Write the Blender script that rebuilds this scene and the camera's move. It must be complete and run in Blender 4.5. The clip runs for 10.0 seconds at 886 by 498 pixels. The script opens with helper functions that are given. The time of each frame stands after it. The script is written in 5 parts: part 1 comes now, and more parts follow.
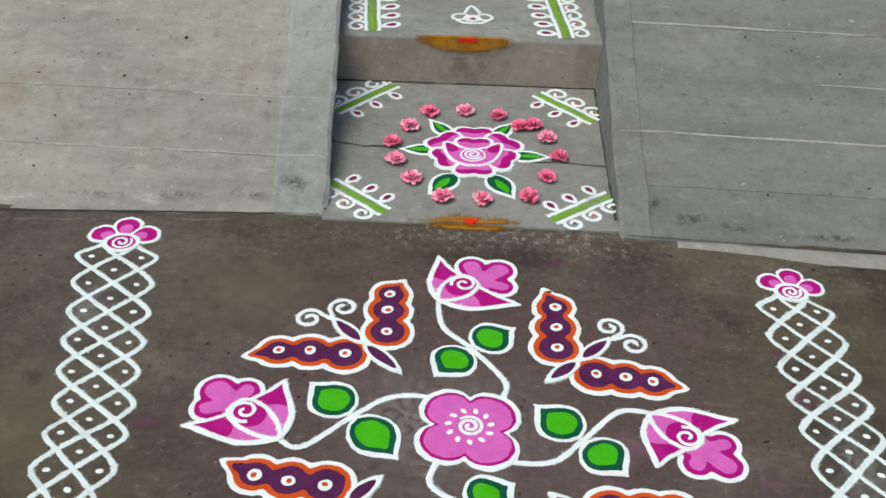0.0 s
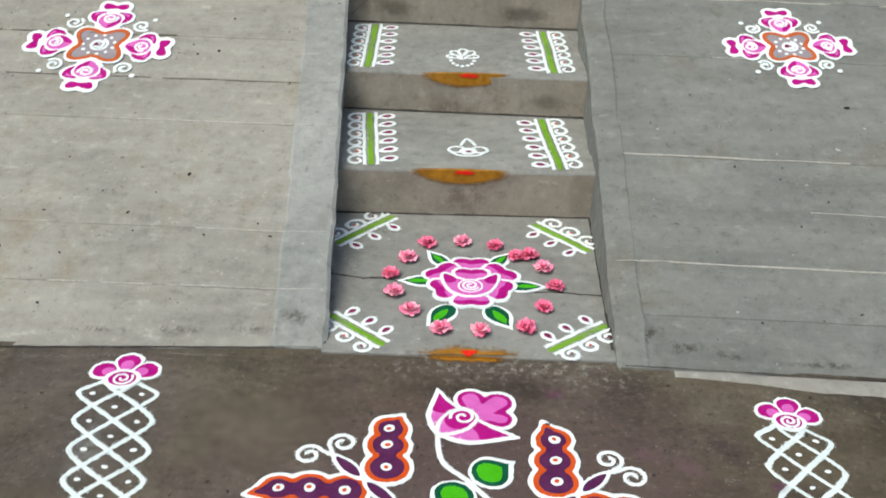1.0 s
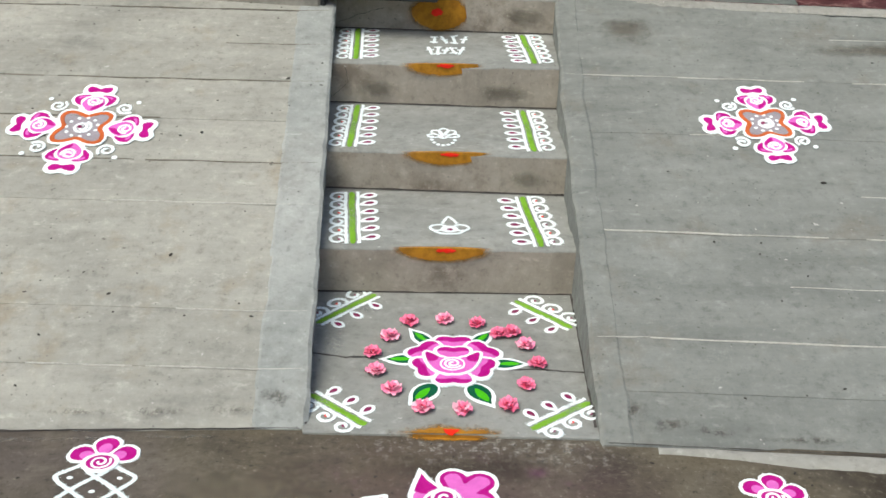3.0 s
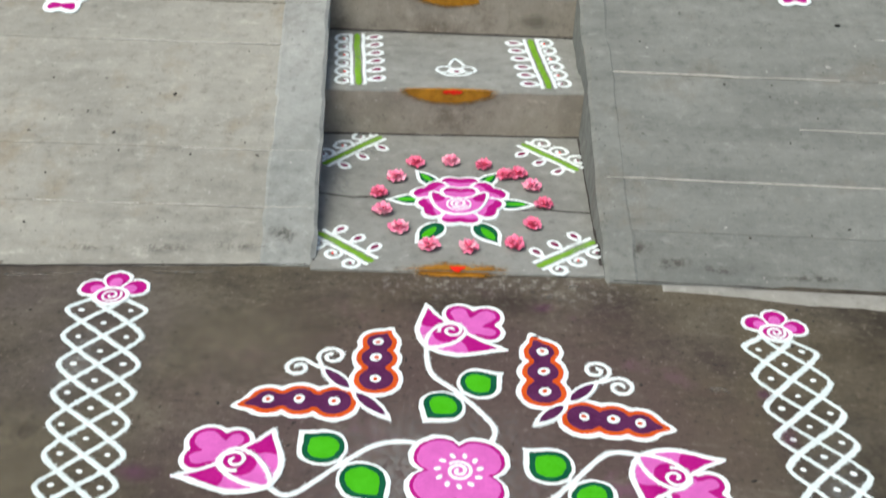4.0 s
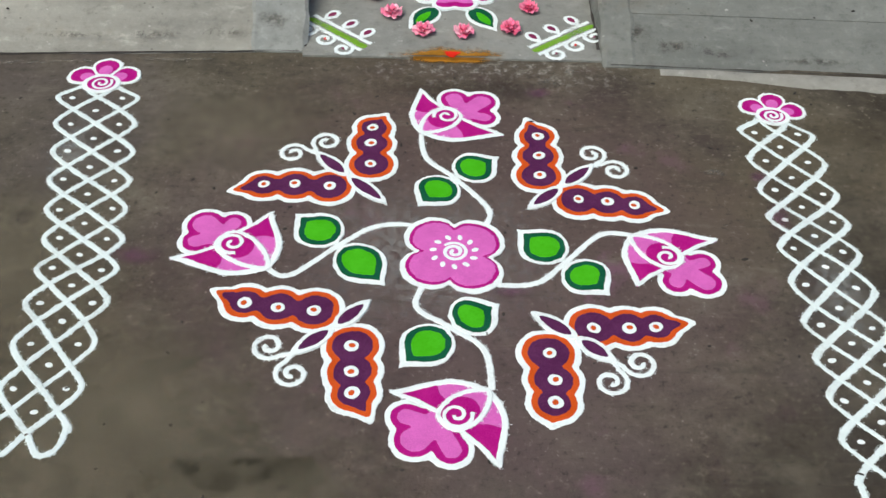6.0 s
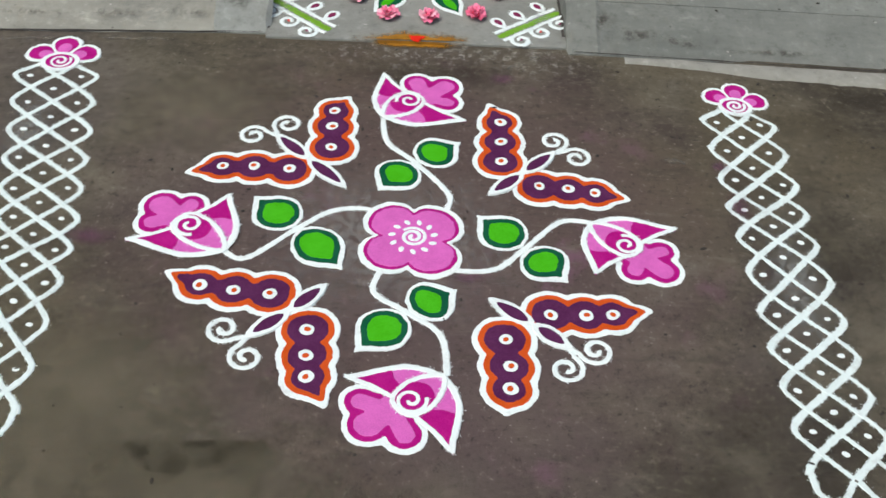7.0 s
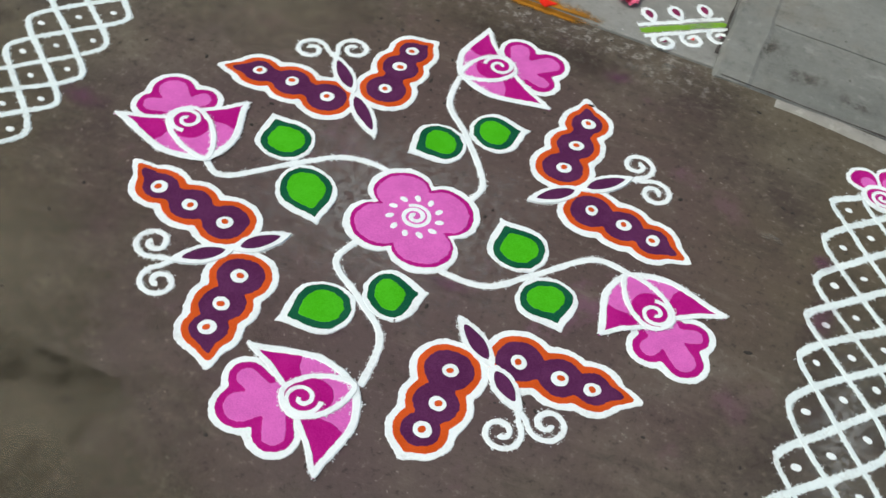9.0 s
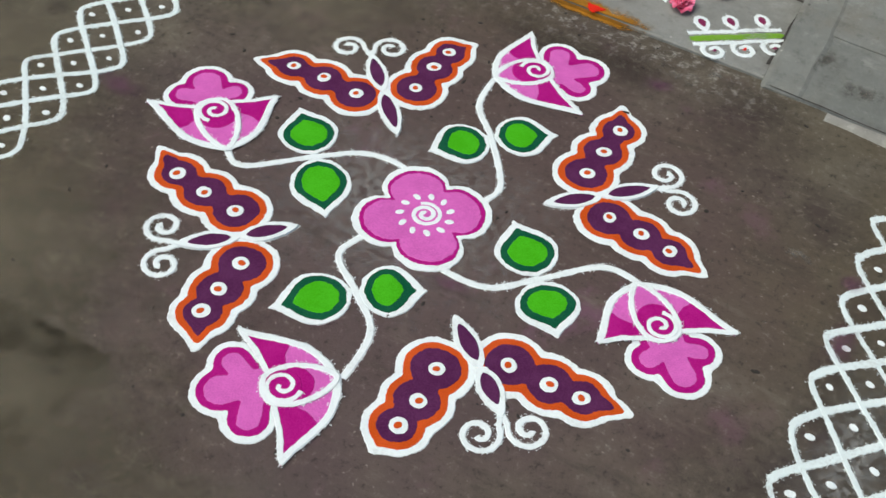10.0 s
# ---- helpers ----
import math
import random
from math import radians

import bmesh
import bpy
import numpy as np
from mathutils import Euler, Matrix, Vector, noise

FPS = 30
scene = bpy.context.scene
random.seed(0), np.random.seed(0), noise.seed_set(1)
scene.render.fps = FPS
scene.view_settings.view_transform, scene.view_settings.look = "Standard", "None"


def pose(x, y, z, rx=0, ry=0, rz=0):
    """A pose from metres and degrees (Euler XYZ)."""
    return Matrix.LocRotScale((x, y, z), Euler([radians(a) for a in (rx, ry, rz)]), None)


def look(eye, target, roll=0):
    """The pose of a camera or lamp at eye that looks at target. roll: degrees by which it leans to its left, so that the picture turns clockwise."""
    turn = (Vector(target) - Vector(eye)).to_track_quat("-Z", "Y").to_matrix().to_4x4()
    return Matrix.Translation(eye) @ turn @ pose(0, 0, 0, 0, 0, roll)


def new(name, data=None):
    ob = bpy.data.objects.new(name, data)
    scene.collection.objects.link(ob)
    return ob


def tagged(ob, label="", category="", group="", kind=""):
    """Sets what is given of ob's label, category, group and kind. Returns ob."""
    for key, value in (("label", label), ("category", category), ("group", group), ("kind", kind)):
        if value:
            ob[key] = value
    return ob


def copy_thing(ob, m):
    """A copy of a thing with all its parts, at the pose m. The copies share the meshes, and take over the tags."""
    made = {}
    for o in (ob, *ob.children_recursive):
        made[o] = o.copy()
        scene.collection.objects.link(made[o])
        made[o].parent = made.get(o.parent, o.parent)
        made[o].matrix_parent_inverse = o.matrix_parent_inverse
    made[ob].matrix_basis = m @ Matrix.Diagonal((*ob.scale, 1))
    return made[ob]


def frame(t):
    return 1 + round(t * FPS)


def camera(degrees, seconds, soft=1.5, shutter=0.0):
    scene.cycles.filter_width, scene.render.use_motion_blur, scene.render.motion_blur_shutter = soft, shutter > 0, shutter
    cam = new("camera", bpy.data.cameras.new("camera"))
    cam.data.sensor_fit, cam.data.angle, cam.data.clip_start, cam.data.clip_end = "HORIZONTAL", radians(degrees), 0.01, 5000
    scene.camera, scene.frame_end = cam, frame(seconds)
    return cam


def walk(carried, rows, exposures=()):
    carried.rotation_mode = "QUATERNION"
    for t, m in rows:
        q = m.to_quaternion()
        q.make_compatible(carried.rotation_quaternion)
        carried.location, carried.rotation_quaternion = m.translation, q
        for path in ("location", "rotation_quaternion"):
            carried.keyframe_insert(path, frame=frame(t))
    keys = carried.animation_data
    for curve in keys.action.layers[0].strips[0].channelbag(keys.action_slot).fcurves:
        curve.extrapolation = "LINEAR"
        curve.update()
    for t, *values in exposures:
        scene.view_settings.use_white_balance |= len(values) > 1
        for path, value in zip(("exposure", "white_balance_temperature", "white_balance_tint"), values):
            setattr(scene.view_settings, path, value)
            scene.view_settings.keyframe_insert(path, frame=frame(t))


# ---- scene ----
cam = camera(43.6, 10.0, shutter=0.25)
PATH = [
    (0, (-0.06, -1.703, 1.738), (-0.071, -0.095, 0.548), 1.9),
    (0.5, (-0.071, -1.699, 1.747), (-0.079, -0.055, 0.608), 2.1),
    (1, (-0.055, -1.706, 1.801), (-0.073, 0.015, 0.782), 1.1),
    (1.5, (-0.047, -1.701, 1.795), (-0.048, 0.075, 0.875), 0.9),
    (2, (-0.037, -1.703, 1.81), (-0.03, 0.106, 0.957), 0.6),
    (2.2, (-0.042, -1.707, 1.808), (-0.04, 0.099, 0.949), 0.7),
    (3.3, (-0.034, -1.707, 1.802), (-0.034, 0.061, 0.867), 0.9),
    (3.5, (-0.038, -1.722, 1.774), (-0.045, 0.025, 0.801), 0.9),
    (4, (-0.045, -1.74, 1.738), (-0.045, -0.074, 0.631), 1.1),
    (4.5, (-0.061, -1.748, 1.702), (-0.036, -0.237, 0.393), 2.3),
    (5, (-0.054, -1.752, 1.702), (-0.024, -0.296, 0.331), 2.0),
    (5.2, (-0.055, -1.76, 1.708), (-0.022, -0.319, 0.322), 2.2),
    (6.3, (-0.018, -1.763, 1.69), (-0.008, -0.317, 0.309), 0.4),
    (6.5, (-0.006, -1.763, 1.686), (0.057, -0.327, 0.296), 1.2),
    (7, (-0.004, -1.759, 1.684), (0.053, -0.328, 0.288), 3.1),
    (7.5, (0.057, -1.731, 1.645), (-0.004, -0.313, 0.236), 6.4),
    (8, (0.135, -1.629, 1.621), (-0.01, -0.256, 0.174), 5.1),
    (8.5, (0.265, -1.464, 1.547), (0.055, -0.11, 0.09), 9.5),
    (9, (0.429, -1.355, 1.476), (0.076, -0.049, 0.003), 10.3),
    (9.5, (0.616, -1.303, 1.463), (0.041, -0.077, -0.009), 9.2),
    (10, (0.651, -1.263, 1.453), (0.061, -0.041, -0.016), 5.4),
]
EXPOSE = [(t, stops, 6500, 5) for t, stops in ((0, -0.03), (0.5, -0.01), (1, 0.24), (1.5, 0.38), (2, 0.40), (3.5, 0.48), (4, 0.30), (4.5, 0.13), (5, 0.10), (6.5, 0.04), (8, 0.06), (9, -0.03), (10, -0.08))]
walk(cam, [(t, look(eye, target, roll)) for t, eye, target, roll in PATH], EXPOSE)

# ---- world, sun ----
world = bpy.data.worlds.new("sky")
scene.world = world
world.use_nodes = True
wn = world.node_tree.nodes
sky = wn.new("ShaderNodeTexSky")
sky.sky_type = "NISHITA"
sky.sun_disc = False
sky.sun_elevation, sky.sun_rotation = radians(61), radians(-135)
sky.dust_density, sky.air_density = 4.0, 1.0
wn["Background"].inputs["Strength"].default_value = 0.125
world.node_tree.links.new(sky.outputs["Color"], wn["Background"].inputs["Color"])
sun = new("sun", bpy.data.lights.new("sun", "SUN"))
sun.data.energy, sun.data.angle, sun.data.color = 1.9, radians(40), (0.985, 0.965, 0.87)
sun.matrix_world = look((-3.5, -3.5, 9), (0, 0.6, 0))


# ---- materials ----
def ramp_node(nt, stops):
    r = nt.nodes.new("ShaderNodeValToRGB")
    e = r.color_ramp.elements
    while len(e) < len(stops):
        e.new(0.5)
    for el, (p, c) in zip(e, stops):
        el.position, el.color = p, (*c, 1)
    return r


def noise_node(nt, vec, scale, detail=6, rough=0.6, stretch=None):
    if stretch:
        mp = nt.nodes.new("ShaderNodeMapping")
        mp.inputs["Scale"].default_value = stretch
        nt.links.new(vec, mp.inputs["Vector"])
        vec = mp.outputs["Vector"]
    n = nt.nodes.new("ShaderNodeTexNoise")
    n.inputs["Scale"].default_value, n.inputs["Detail"].default_value, n.inputs["Roughness"].default_value = scale, detail, rough
    nt.links.new(vec, n.inputs["Vector"])
    return n.outputs["Fac"]


def mix_col(nt, fac, a, b, mode="MIX"):
    m = nt.nodes.new("ShaderNodeMix")
    m.data_type, m.blend_type = "RGBA", mode
    for sock, val in ((m.inputs[0], fac), (m.inputs[6], a), (m.inputs[7], b)):
        if isinstance(val, (int, float)):
            sock.default_value = val
        elif isinstance(val, tuple):
            sock.default_value = (*val, 1)
        else:
            nt.links.new(val, sock)
    return m.outputs[2]


def math_node(nt, op, a, b=0.5, clamp=False):
    m = nt.nodes.new("ShaderNodeMath")
    m.operation, m.use_clamp = op, clamp
    for sock, val in zip(m.inputs, (a, b)):
        if isinstance(val, (int, float)):
            sock.default_value = val
        else:
            nt.links.new(val, sock)
    return m.outputs[0]


def step_map(nt, val, lo, hi):
    m = nt.nodes.new("ShaderNodeMapRange")
    m.interpolation_type = "SMOOTHSTEP"
    m.inputs["From Min"].default_value, m.inputs["From Max"].default_value = lo, hi
    nt.links.new(val, m.inputs["Value"])
    return m.outputs["Result"]


def base_mat(name, rough=0.9):
    m = bpy.data.materials.new(name)
    m.use_nodes = True
    nt = m.node_tree
    b = nt.nodes["Principled BSDF"]
    b.inputs["Roughness"].default_value = rough
    b.inputs["Specular IOR Level"].default_value = 0.3
    pos = nt.nodes.new("ShaderNodeNewGeometry").outputs["Position"]
    return m, nt, b, pos


def add_bump(nt, b, h, strength, dist):
    n = nt.nodes.new("ShaderNodeBump")
    n.inputs["Strength"].default_value, n.inputs["Distance"].default_value = strength, dist
    nt.links.new(h, n.inputs["Height"])
    nt.links.new(n.outputs["Normal"], b.inputs["Normal"])


def concrete(name, lo, mid, hi, stain, grain=1.0, random_tone=0.0, streak=(1, 1, 1), stained=0.45):
    """Worn cement: broad blotches, trowel streaks, fine sand grain and dark spots."""
    m, nt, b, pos = base_mat(name, 0.88)
    big = noise_node(nt, pos, 1.6, 4, 0.55)
    med = noise_node(nt, pos, 7.0, 8, 0.68, streak)
    fine = noise_node(nt, pos, 120.0, 4, 0.7)
    col = ramp_node(nt, [(0.30, lo), (0.5, mid), (0.72, hi)])
    nt.links.new(math_node(nt, "ADD", math_node(nt, "MULTIPLY", big, 0.45), math_node(nt, "MULTIPLY", med, 0.55)), col.inputs["Fac"])
    c = mix_col(nt, math_node(nt, "MULTIPLY", step_map(nt, fine, 0.35, 0.7), 0.30 * grain), col.outputs["Color"], (0.5, 0.5, 0.5), "OVERLAY")
    patch = step_map(nt, noise_node(nt, pos, 3.1, 6, 0.7), 0.52, 0.70)
    c = mix_col(nt, math_node(nt, "MULTIPLY", patch, stained), c, stain)
    mott = noise_node(nt, pos, 24.0, 9, 0.78)
    c = mix_col(nt, math_node(nt, "MULTIPLY", step_map(nt, mott, 0.50, 0.30), 0.55), c, tuple(v * 0.45 for v in mid))
    c = mix_col(nt, math_node(nt, "MULTIPLY", step_map(nt, mott, 0.52, 0.70), 0.50), c, tuple(min(0.6, v * 1.6) for v in mid))
    scuff = noise_node(nt, pos, 15.0, 8, 0.7, (0.5, 1.2, 1.2))
    c = mix_col(nt, math_node(nt, "MULTIPLY", step_map(nt, scuff, 0.60, 0.72), 0.45), c, tuple(min(0.6, v * 1.75) for v in mid))
    vor = nt.nodes.new("ShaderNodeTexVoronoi")
    vor.inputs["Scale"].default_value = 34.0
    nt.links.new(pos, vor.inputs["Vector"])
    pits = math_node(nt, "MULTIPLY", step_map(nt, vor.outputs["Distance"], 0.13, 0.06), step_map(nt, noise_node(nt, pos, 5.0, 3, 0.6), 0.48, 0.60))
    c = mix_col(nt, math_node(nt, "MULTIPLY", pits, 0.65), c, (0.05, 0.045, 0.04))
    spots = step_map(nt, noise_node(nt, pos, 26.0, 3, 0.6), 0.70, 0.76)
    c = mix_col(nt, math_node(nt, "MULTIPLY", spots, 0.55), c, (0.05, 0.045, 0.04))
    pale = step_map(nt, noise_node(nt, pos, 41.0, 2, 0.5), 0.74, 0.78)
    c = mix_col(nt, math_node(nt, "MULTIPLY", pale, 0.5), c, (0.55, 0.53, 0.5))
    if random_tone:
        info = nt.nodes.new("ShaderNodeObjectInfo")
        tone = math_node(nt, "MULTIPLY_ADD", info.outputs["Random"], random_tone)
        nt.nodes[-1].inputs[2].default_value = 1 - random_tone / 2
        hsv = nt.nodes.new("ShaderNodeHueSaturation")
        nt.links.new(tone, hsv.inputs["Value"])
        nt.links.new(c, hsv.inputs["Color"])
        c = hsv.outputs["Color"]
    nt.links.new(c, b.inputs["Base Color"])
    add_bump(nt, b, math_node(nt, "ADD", math_node(nt, "ADD", math_node(nt, "MULTIPLY", fine, 0.3), math_node(nt, "MULTIPLY", mott, 0.8)), med), 0.6, 0.006)
    return m


def ground_material():
    """Brown cement yard: damp blotches, grit, spilled pink powder round the drawing, chalk splashes by the steps."""
    m, nt, b, pos = base_mat("brown_cement", 0.85)
    big = noise_node(nt, pos, 1.3, 5, 0.6)
    med = noise_node(nt, pos, 6.0, 9, 0.7)
    fine = noise_node(nt, pos, 140.0, 4, 0.75)
    col = ramp_node(nt, [(0.41, (0.036, 0.029, 0.021)), (0.5, (0.079, 0.067, 0.049)), (0.60, (0.132, 0.114, 0.085))])
    nt.links.new(math_node(nt, "ADD", math_node(nt, "MULTIPLY", big, 0.5), math_node(nt, "MULTIPLY", med, 0.5)), col.inputs["Fac"])
    c = mix_col(nt, math_node(nt, "MULTIPLY", step_map(nt, fine, 0.3, 0.75), 0.8), col.outputs["Color"], (0.5, 0.5, 0.5), "OVERLAY")
    tone = noise_node(nt, pos, 0.9, 4, 0.6)
    c = mix_col(nt, math_node(nt, "MULTIPLY", step_map(nt, tone, 0.52, 0.38), 0.75), c, (0.098, 0.080, 0.050))
    c = mix_col(nt, math_node(nt, "MULTIPLY", step_map(nt, tone, 0.52, 0.64), 0.65), c, (0.084, 0.068, 0.064))
    sep = nt.nodes.new("ShaderNodeSeparateXYZ")
    nt.links.new(pos, sep.inputs[0])
    # spilled powder within the drawing's ring
    d = nt.nodes.new("ShaderNodeVectorMath")
    d.operation = "LENGTH"
    nt.links.new(pos, d.inputs[0])
    ring = math_node(nt, "SUBTRACT", 1.0, step_map(nt, math_node(nt, "ADD", d.outputs["Value"], math_node(nt, "MULTIPLY", med, 0.5)), 0.62, 1.15))
    c = mix_col(nt, math_node(nt, "MULTIPLY", ring, 0.7), c, (0.091, 0.058, 0.060))
    pinks = math_node(nt, "MULTIPLY", ring, step_map(nt, noise_node(nt, pos, 4.3, 5, 0.65), 0.56, 0.72))
    c = mix_col(nt, math_node(nt, "MULTIPLY", pinks, 0.55), c, (0.19, 0.085, 0.14))
    # chalk dust in front of the steps
    near = math_node(nt, "MULTIPLY", step_map(nt, sep.outputs[1], 0.55, 0.72), math_node(nt, "SUBTRACT", 1.0, step_map(nt, math_node(nt, "ABSOLUTE", math_node(nt, "SUBTRACT", sep.outputs[0], 0.12)), 0.15, 0.5)))
    chalk = math_node(nt, "MULTIPLY", near, step_map(nt, noise_node(nt, pos, 38.0, 6, 0.8), 0.50, 0.66))
    c = mix_col(nt, math_node(nt, "MULTIPLY", chalk, 0.75), c, (0.36, 0.34, 0.31))
    grey = step_map(nt, noise_node(nt, pos, 2.7, 7, 0.7), 0.57, 0.70)
    c = mix_col(nt, math_node(nt, "MULTIPLY", grey, 0.45), c, (0.155, 0.137, 0.112))
    dirt = step_map(nt, noise_node(nt, pos, 17.0, 5, 0.65), 0.66, 0.74)
    c = mix_col(nt, math_node(nt, "MULTIPLY", dirt, 0.6), c, (0.03, 0.025, 0.02))
    sand = noise_node(nt, pos, 48.0, 7, 0.8)
    c = mix_col(nt, math_node(nt, "MULTIPLY", step_map(nt, sand, 0.46, 0.32), 0.85), c, (0.030, 0.025, 0.018))
    c = mix_col(nt, math_node(nt, "MULTIPLY", step_map(nt, sand, 0.55, 0.69), 0.65), c, (0.21, 0.185, 0.150))
    drag = noise_node(nt, pos, 9.0, 8, 0.72, (0.45, 1.6, 1.0))
    c = mix_col(nt, math_node(nt, "MULTIPLY", step_map(nt, drag, 0.56, 0.70), 0.45), c, (0.165, 0.145, 0.112))
    c = mix_col(nt, math_node(nt, "MULTIPLY", step_map(nt, drag, 0.46, 0.34), 0.40), c, (0.048, 0.039, 0.030))
    grit = step_map(nt, noise_node(nt, pos, 75.0, 2, 0.5), 0.70, 0.75)
    c = mix_col(nt, math_node(nt, "MULTIPLY", grit, 0.5), c, (0.3, 0.26, 0.22))
    nt.links.new(c, b.inputs["Base Color"])
    add_bump(nt, b, math_node(nt, "ADD", math_node(nt, "MULTIPLY", fine, 0.4), med), 0.6, 0.005)
    return m


def powder(name, rgb, vary=0.18, thin=0.0, under=(0.2, 0.18, 0.16)):
    """Coloured rangoli powder: grainy, uneven, the cement showing where it lies thin."""
    m, nt, b, pos = base_mat(name, 0.95)
    b.inputs["Specular IOR Level"].default_value = 0.1
    grain = noise_node(nt, pos, 420.0, 3, 0.7)
    soft = noise_node(nt, pos, 22.0, 5, 0.6)
    dark = tuple(v * (1 - vary) for v in rgb)
    lite = tuple(min(1, v * (1 + vary * 0.5) + 0.01) for v in rgb)
    c = mix_col(nt, step_map(nt, math_node(nt, "ADD", math_node(nt, "MULTIPLY", grain, 0.6), math_node(nt, "MULTIPLY", soft, 0.4)), 0.36, 0.62), dark, lite)
    if thin:
        gaps = step_map(nt, math_node(nt, "ADD", math_node(nt, "MULTIPLY", noise_node(nt, pos, 210.0, 4, 0.75), 0.6), math_node(nt, "MULTIPLY", noise_node(nt, pos, 13.0, 3, 0.6), 0.4)), 0.52, 0.62)
        c = mix_col(nt, math_node(nt, "MULTIPLY", gaps, thin), c, under)
    nt.links.new(c, b.inputs["Base Color"])
    add_bump(nt, b, grain, 0.5, 0.0015)
    return m


def plain(name, rgb, rough=0.5, scale=30, vary=0.2, bump=0.1, spec=0.4):
    m, nt, b, pos = base_mat(name, rough)
    b.inputs["Specular IOR Level"].default_value = spec
    n = noise_node(nt, pos, scale, 6, 0.65)
    c = mix_col(nt, step_map(nt, n, 0.35, 0.65), tuple(v * (1 - vary) for v in rgb), tuple(v * (1 + vary) for v in rgb))
    nt.links.new(c, b.inputs["Base Color"])
    add_bump(nt, b, n, bump, 0.003)
    return m


def smear(name, rgb, lo=0.55, hi=0.98, most=0.93, scale=30.0, ragged=0.9, specks=0.0):
    """A rubbed or spilled stain that fades out at its ragged rim; its mesh spans -1..1 in UV."""
    m, nt, b, pos = base_mat(name, 0.9)
    uv = nt.nodes.new("ShaderNodeUVMap").outputs["UV"]
    d = nt.nodes.new("ShaderNodeVectorMath")
    d.operation = "LENGTH"
    nt.links.new(uv, d.inputs[0])
    n = noise_node(nt, pos, scale, 6, 0.7)
    edge = math_node(nt, "SUBTRACT", 1.0, step_map(nt, math_node(nt, "ADD", d.outputs["Value"], math_node(nt, "MULTIPLY", math_node(nt, "SUBTRACT", n, 0.5), ragged)), lo, hi))
    if specks:
        edge = math_node(nt, "MULTIPLY", edge, step_map(nt, noise_node(nt, pos, specks, 5, 0.75), 0.42, 0.56))
    c = mix_col(nt, step_map(nt, n, 0.35, 0.65), tuple(v * 0.75 for v in rgb), tuple(v * 1.2 for v in rgb))
    nt.links.new(c, b.inputs["Base Color"])
    nt.links.new(math_node(nt, "MULTIPLY", edge, most), b.inputs["Alpha"])
    return m


def marble(name, lo, hi, vein):
    m, nt, b, pos = base_mat(name, 0.55)
    n = noise_node(nt, pos, 9.0, 9, 0.7)
    v = step_map(nt, math_node(nt, "ABSOLUTE", math_node(nt, "SUBTRACT", noise_node(nt, pos, 4.0, 6, 0.62), 0.5)), 0.0, 0.035)
    c = mix_col(nt, step_map(nt, n, 0.35, 0.65), lo, hi)
    c = mix_col(nt, math_node(nt, "MULTIPLY", math_node(nt, "SUBTRACT", 1.0, v), 0.7), c, vein)
    nt.links.new(c, b.inputs["Base Color"])
    return m


GROUND = ground_material()
LIME = plain("pale_laitance", (0.40, 0.39, 0.355), 0.9, 60, 0.15)
RAMP = concrete("beige_ramp_cement", (0.188, 0.184, 0.166), (0.285, 0.278, 0.246), (0.375, 0.365, 0.325), (0.245, 0.208, 0.150), 1.0, 0.12, (0.35, 1.5, 1.5), 0.65)
RAMP2 = concrete("bluish_ramp_cement", (0.122, 0.128, 0.119), (0.183, 0.190, 0.176), (0.250, 0.257, 0.240), (0.158, 0.142, 0.115), 1.0, 0.08, (0.35, 1.5, 1.5), 0.6)
BAND = concrete("edge_cement", (0.203, 0.197, 0.178), (0.272, 0.265, 0.240), (0.337, 0.330, 0.304), (0.16, 0.155, 0.14), 1.2)
BAND2 = concrete("left_edge_cement", (0.195, 0.205, 0.195), (0.270, 0.280, 0.266), (0.365, 0.372, 0.355), (0.17, 0.165, 0.15), 1.2)
STEP = concrete("step_cement", (0.166, 0.169, 0.157), (0.238, 0.241, 0.225), (0.325, 0.328, 0.308), (0.15, 0.14, 0.12), 1.0, 0.0, (0.5, 1, 2))
RISER = concrete("riser_cement", (0.205, 0.182, 0.150), (0.29, 0.258, 0.216), (0.365, 0.33, 0.282), (0.115, 0.088, 0.065), 1.0, 0.0, (1, 1, 0.8), 0.7)
WHITE = powder("white_powder", (0.80, 0.865, 0.875), 0.06, 0.18)
THINWHITE = powder("thin_white_powder", (0.72, 0.81, 0.815), 0.08, 0.30)
PINK = powder("pink_powder", (0.63, 0.125, 0.47), 0.14)
MAGENTA = powder("magenta_powder", (0.40, 0.002, 0.195), 0.15)
PURPLE = powder("purple_powder", (0.085, 0.014, 0.072), 0.2)
LAVENDER = powder("thin_lavender_powder", (0.30, 0.27, 0.30), 0.15, 0.6)
ORANGE = powder("orange_powder", (0.58, 0.078, 0.008), 0.15)
THINORANGE = powder("thin_orange_powder", (0.50, 0.110, 0.030), 0.2, 0.25)
GREEN = powder("green_powder", (0.060, 0.42, 0.005), 0.12)
DARKGREEN = powder("dark_green_powder", (0.002, 0.085, 0.038), 0.2)
OLIVE = powder("light_green_powder", (0.17, 0.36, 0.025), 0.2, 0.3)
MAROON = powder("maroon_powder", (0.20, 0.02, 0.08), 0.2)
VERMILION = powder("vermilion_powder", (0.72, 0.02, 0.008), 0.15)
TURMERIC = smear("turmeric_paste", (0.36, 0.16, 0.010), 0.58, 0.84, 0.92, 30, 0.35)
HAZEPURPLE = smear("spilled_purple_powder", (0.19, 0.07, 0.14), -0.2, 0.74, 0.5, 14, 1.2)
DAMP = smear("dark_damp_stain", (0.14, 0.125, 0.10), 0.1, 0.78, 0.6, 12, 1.0)
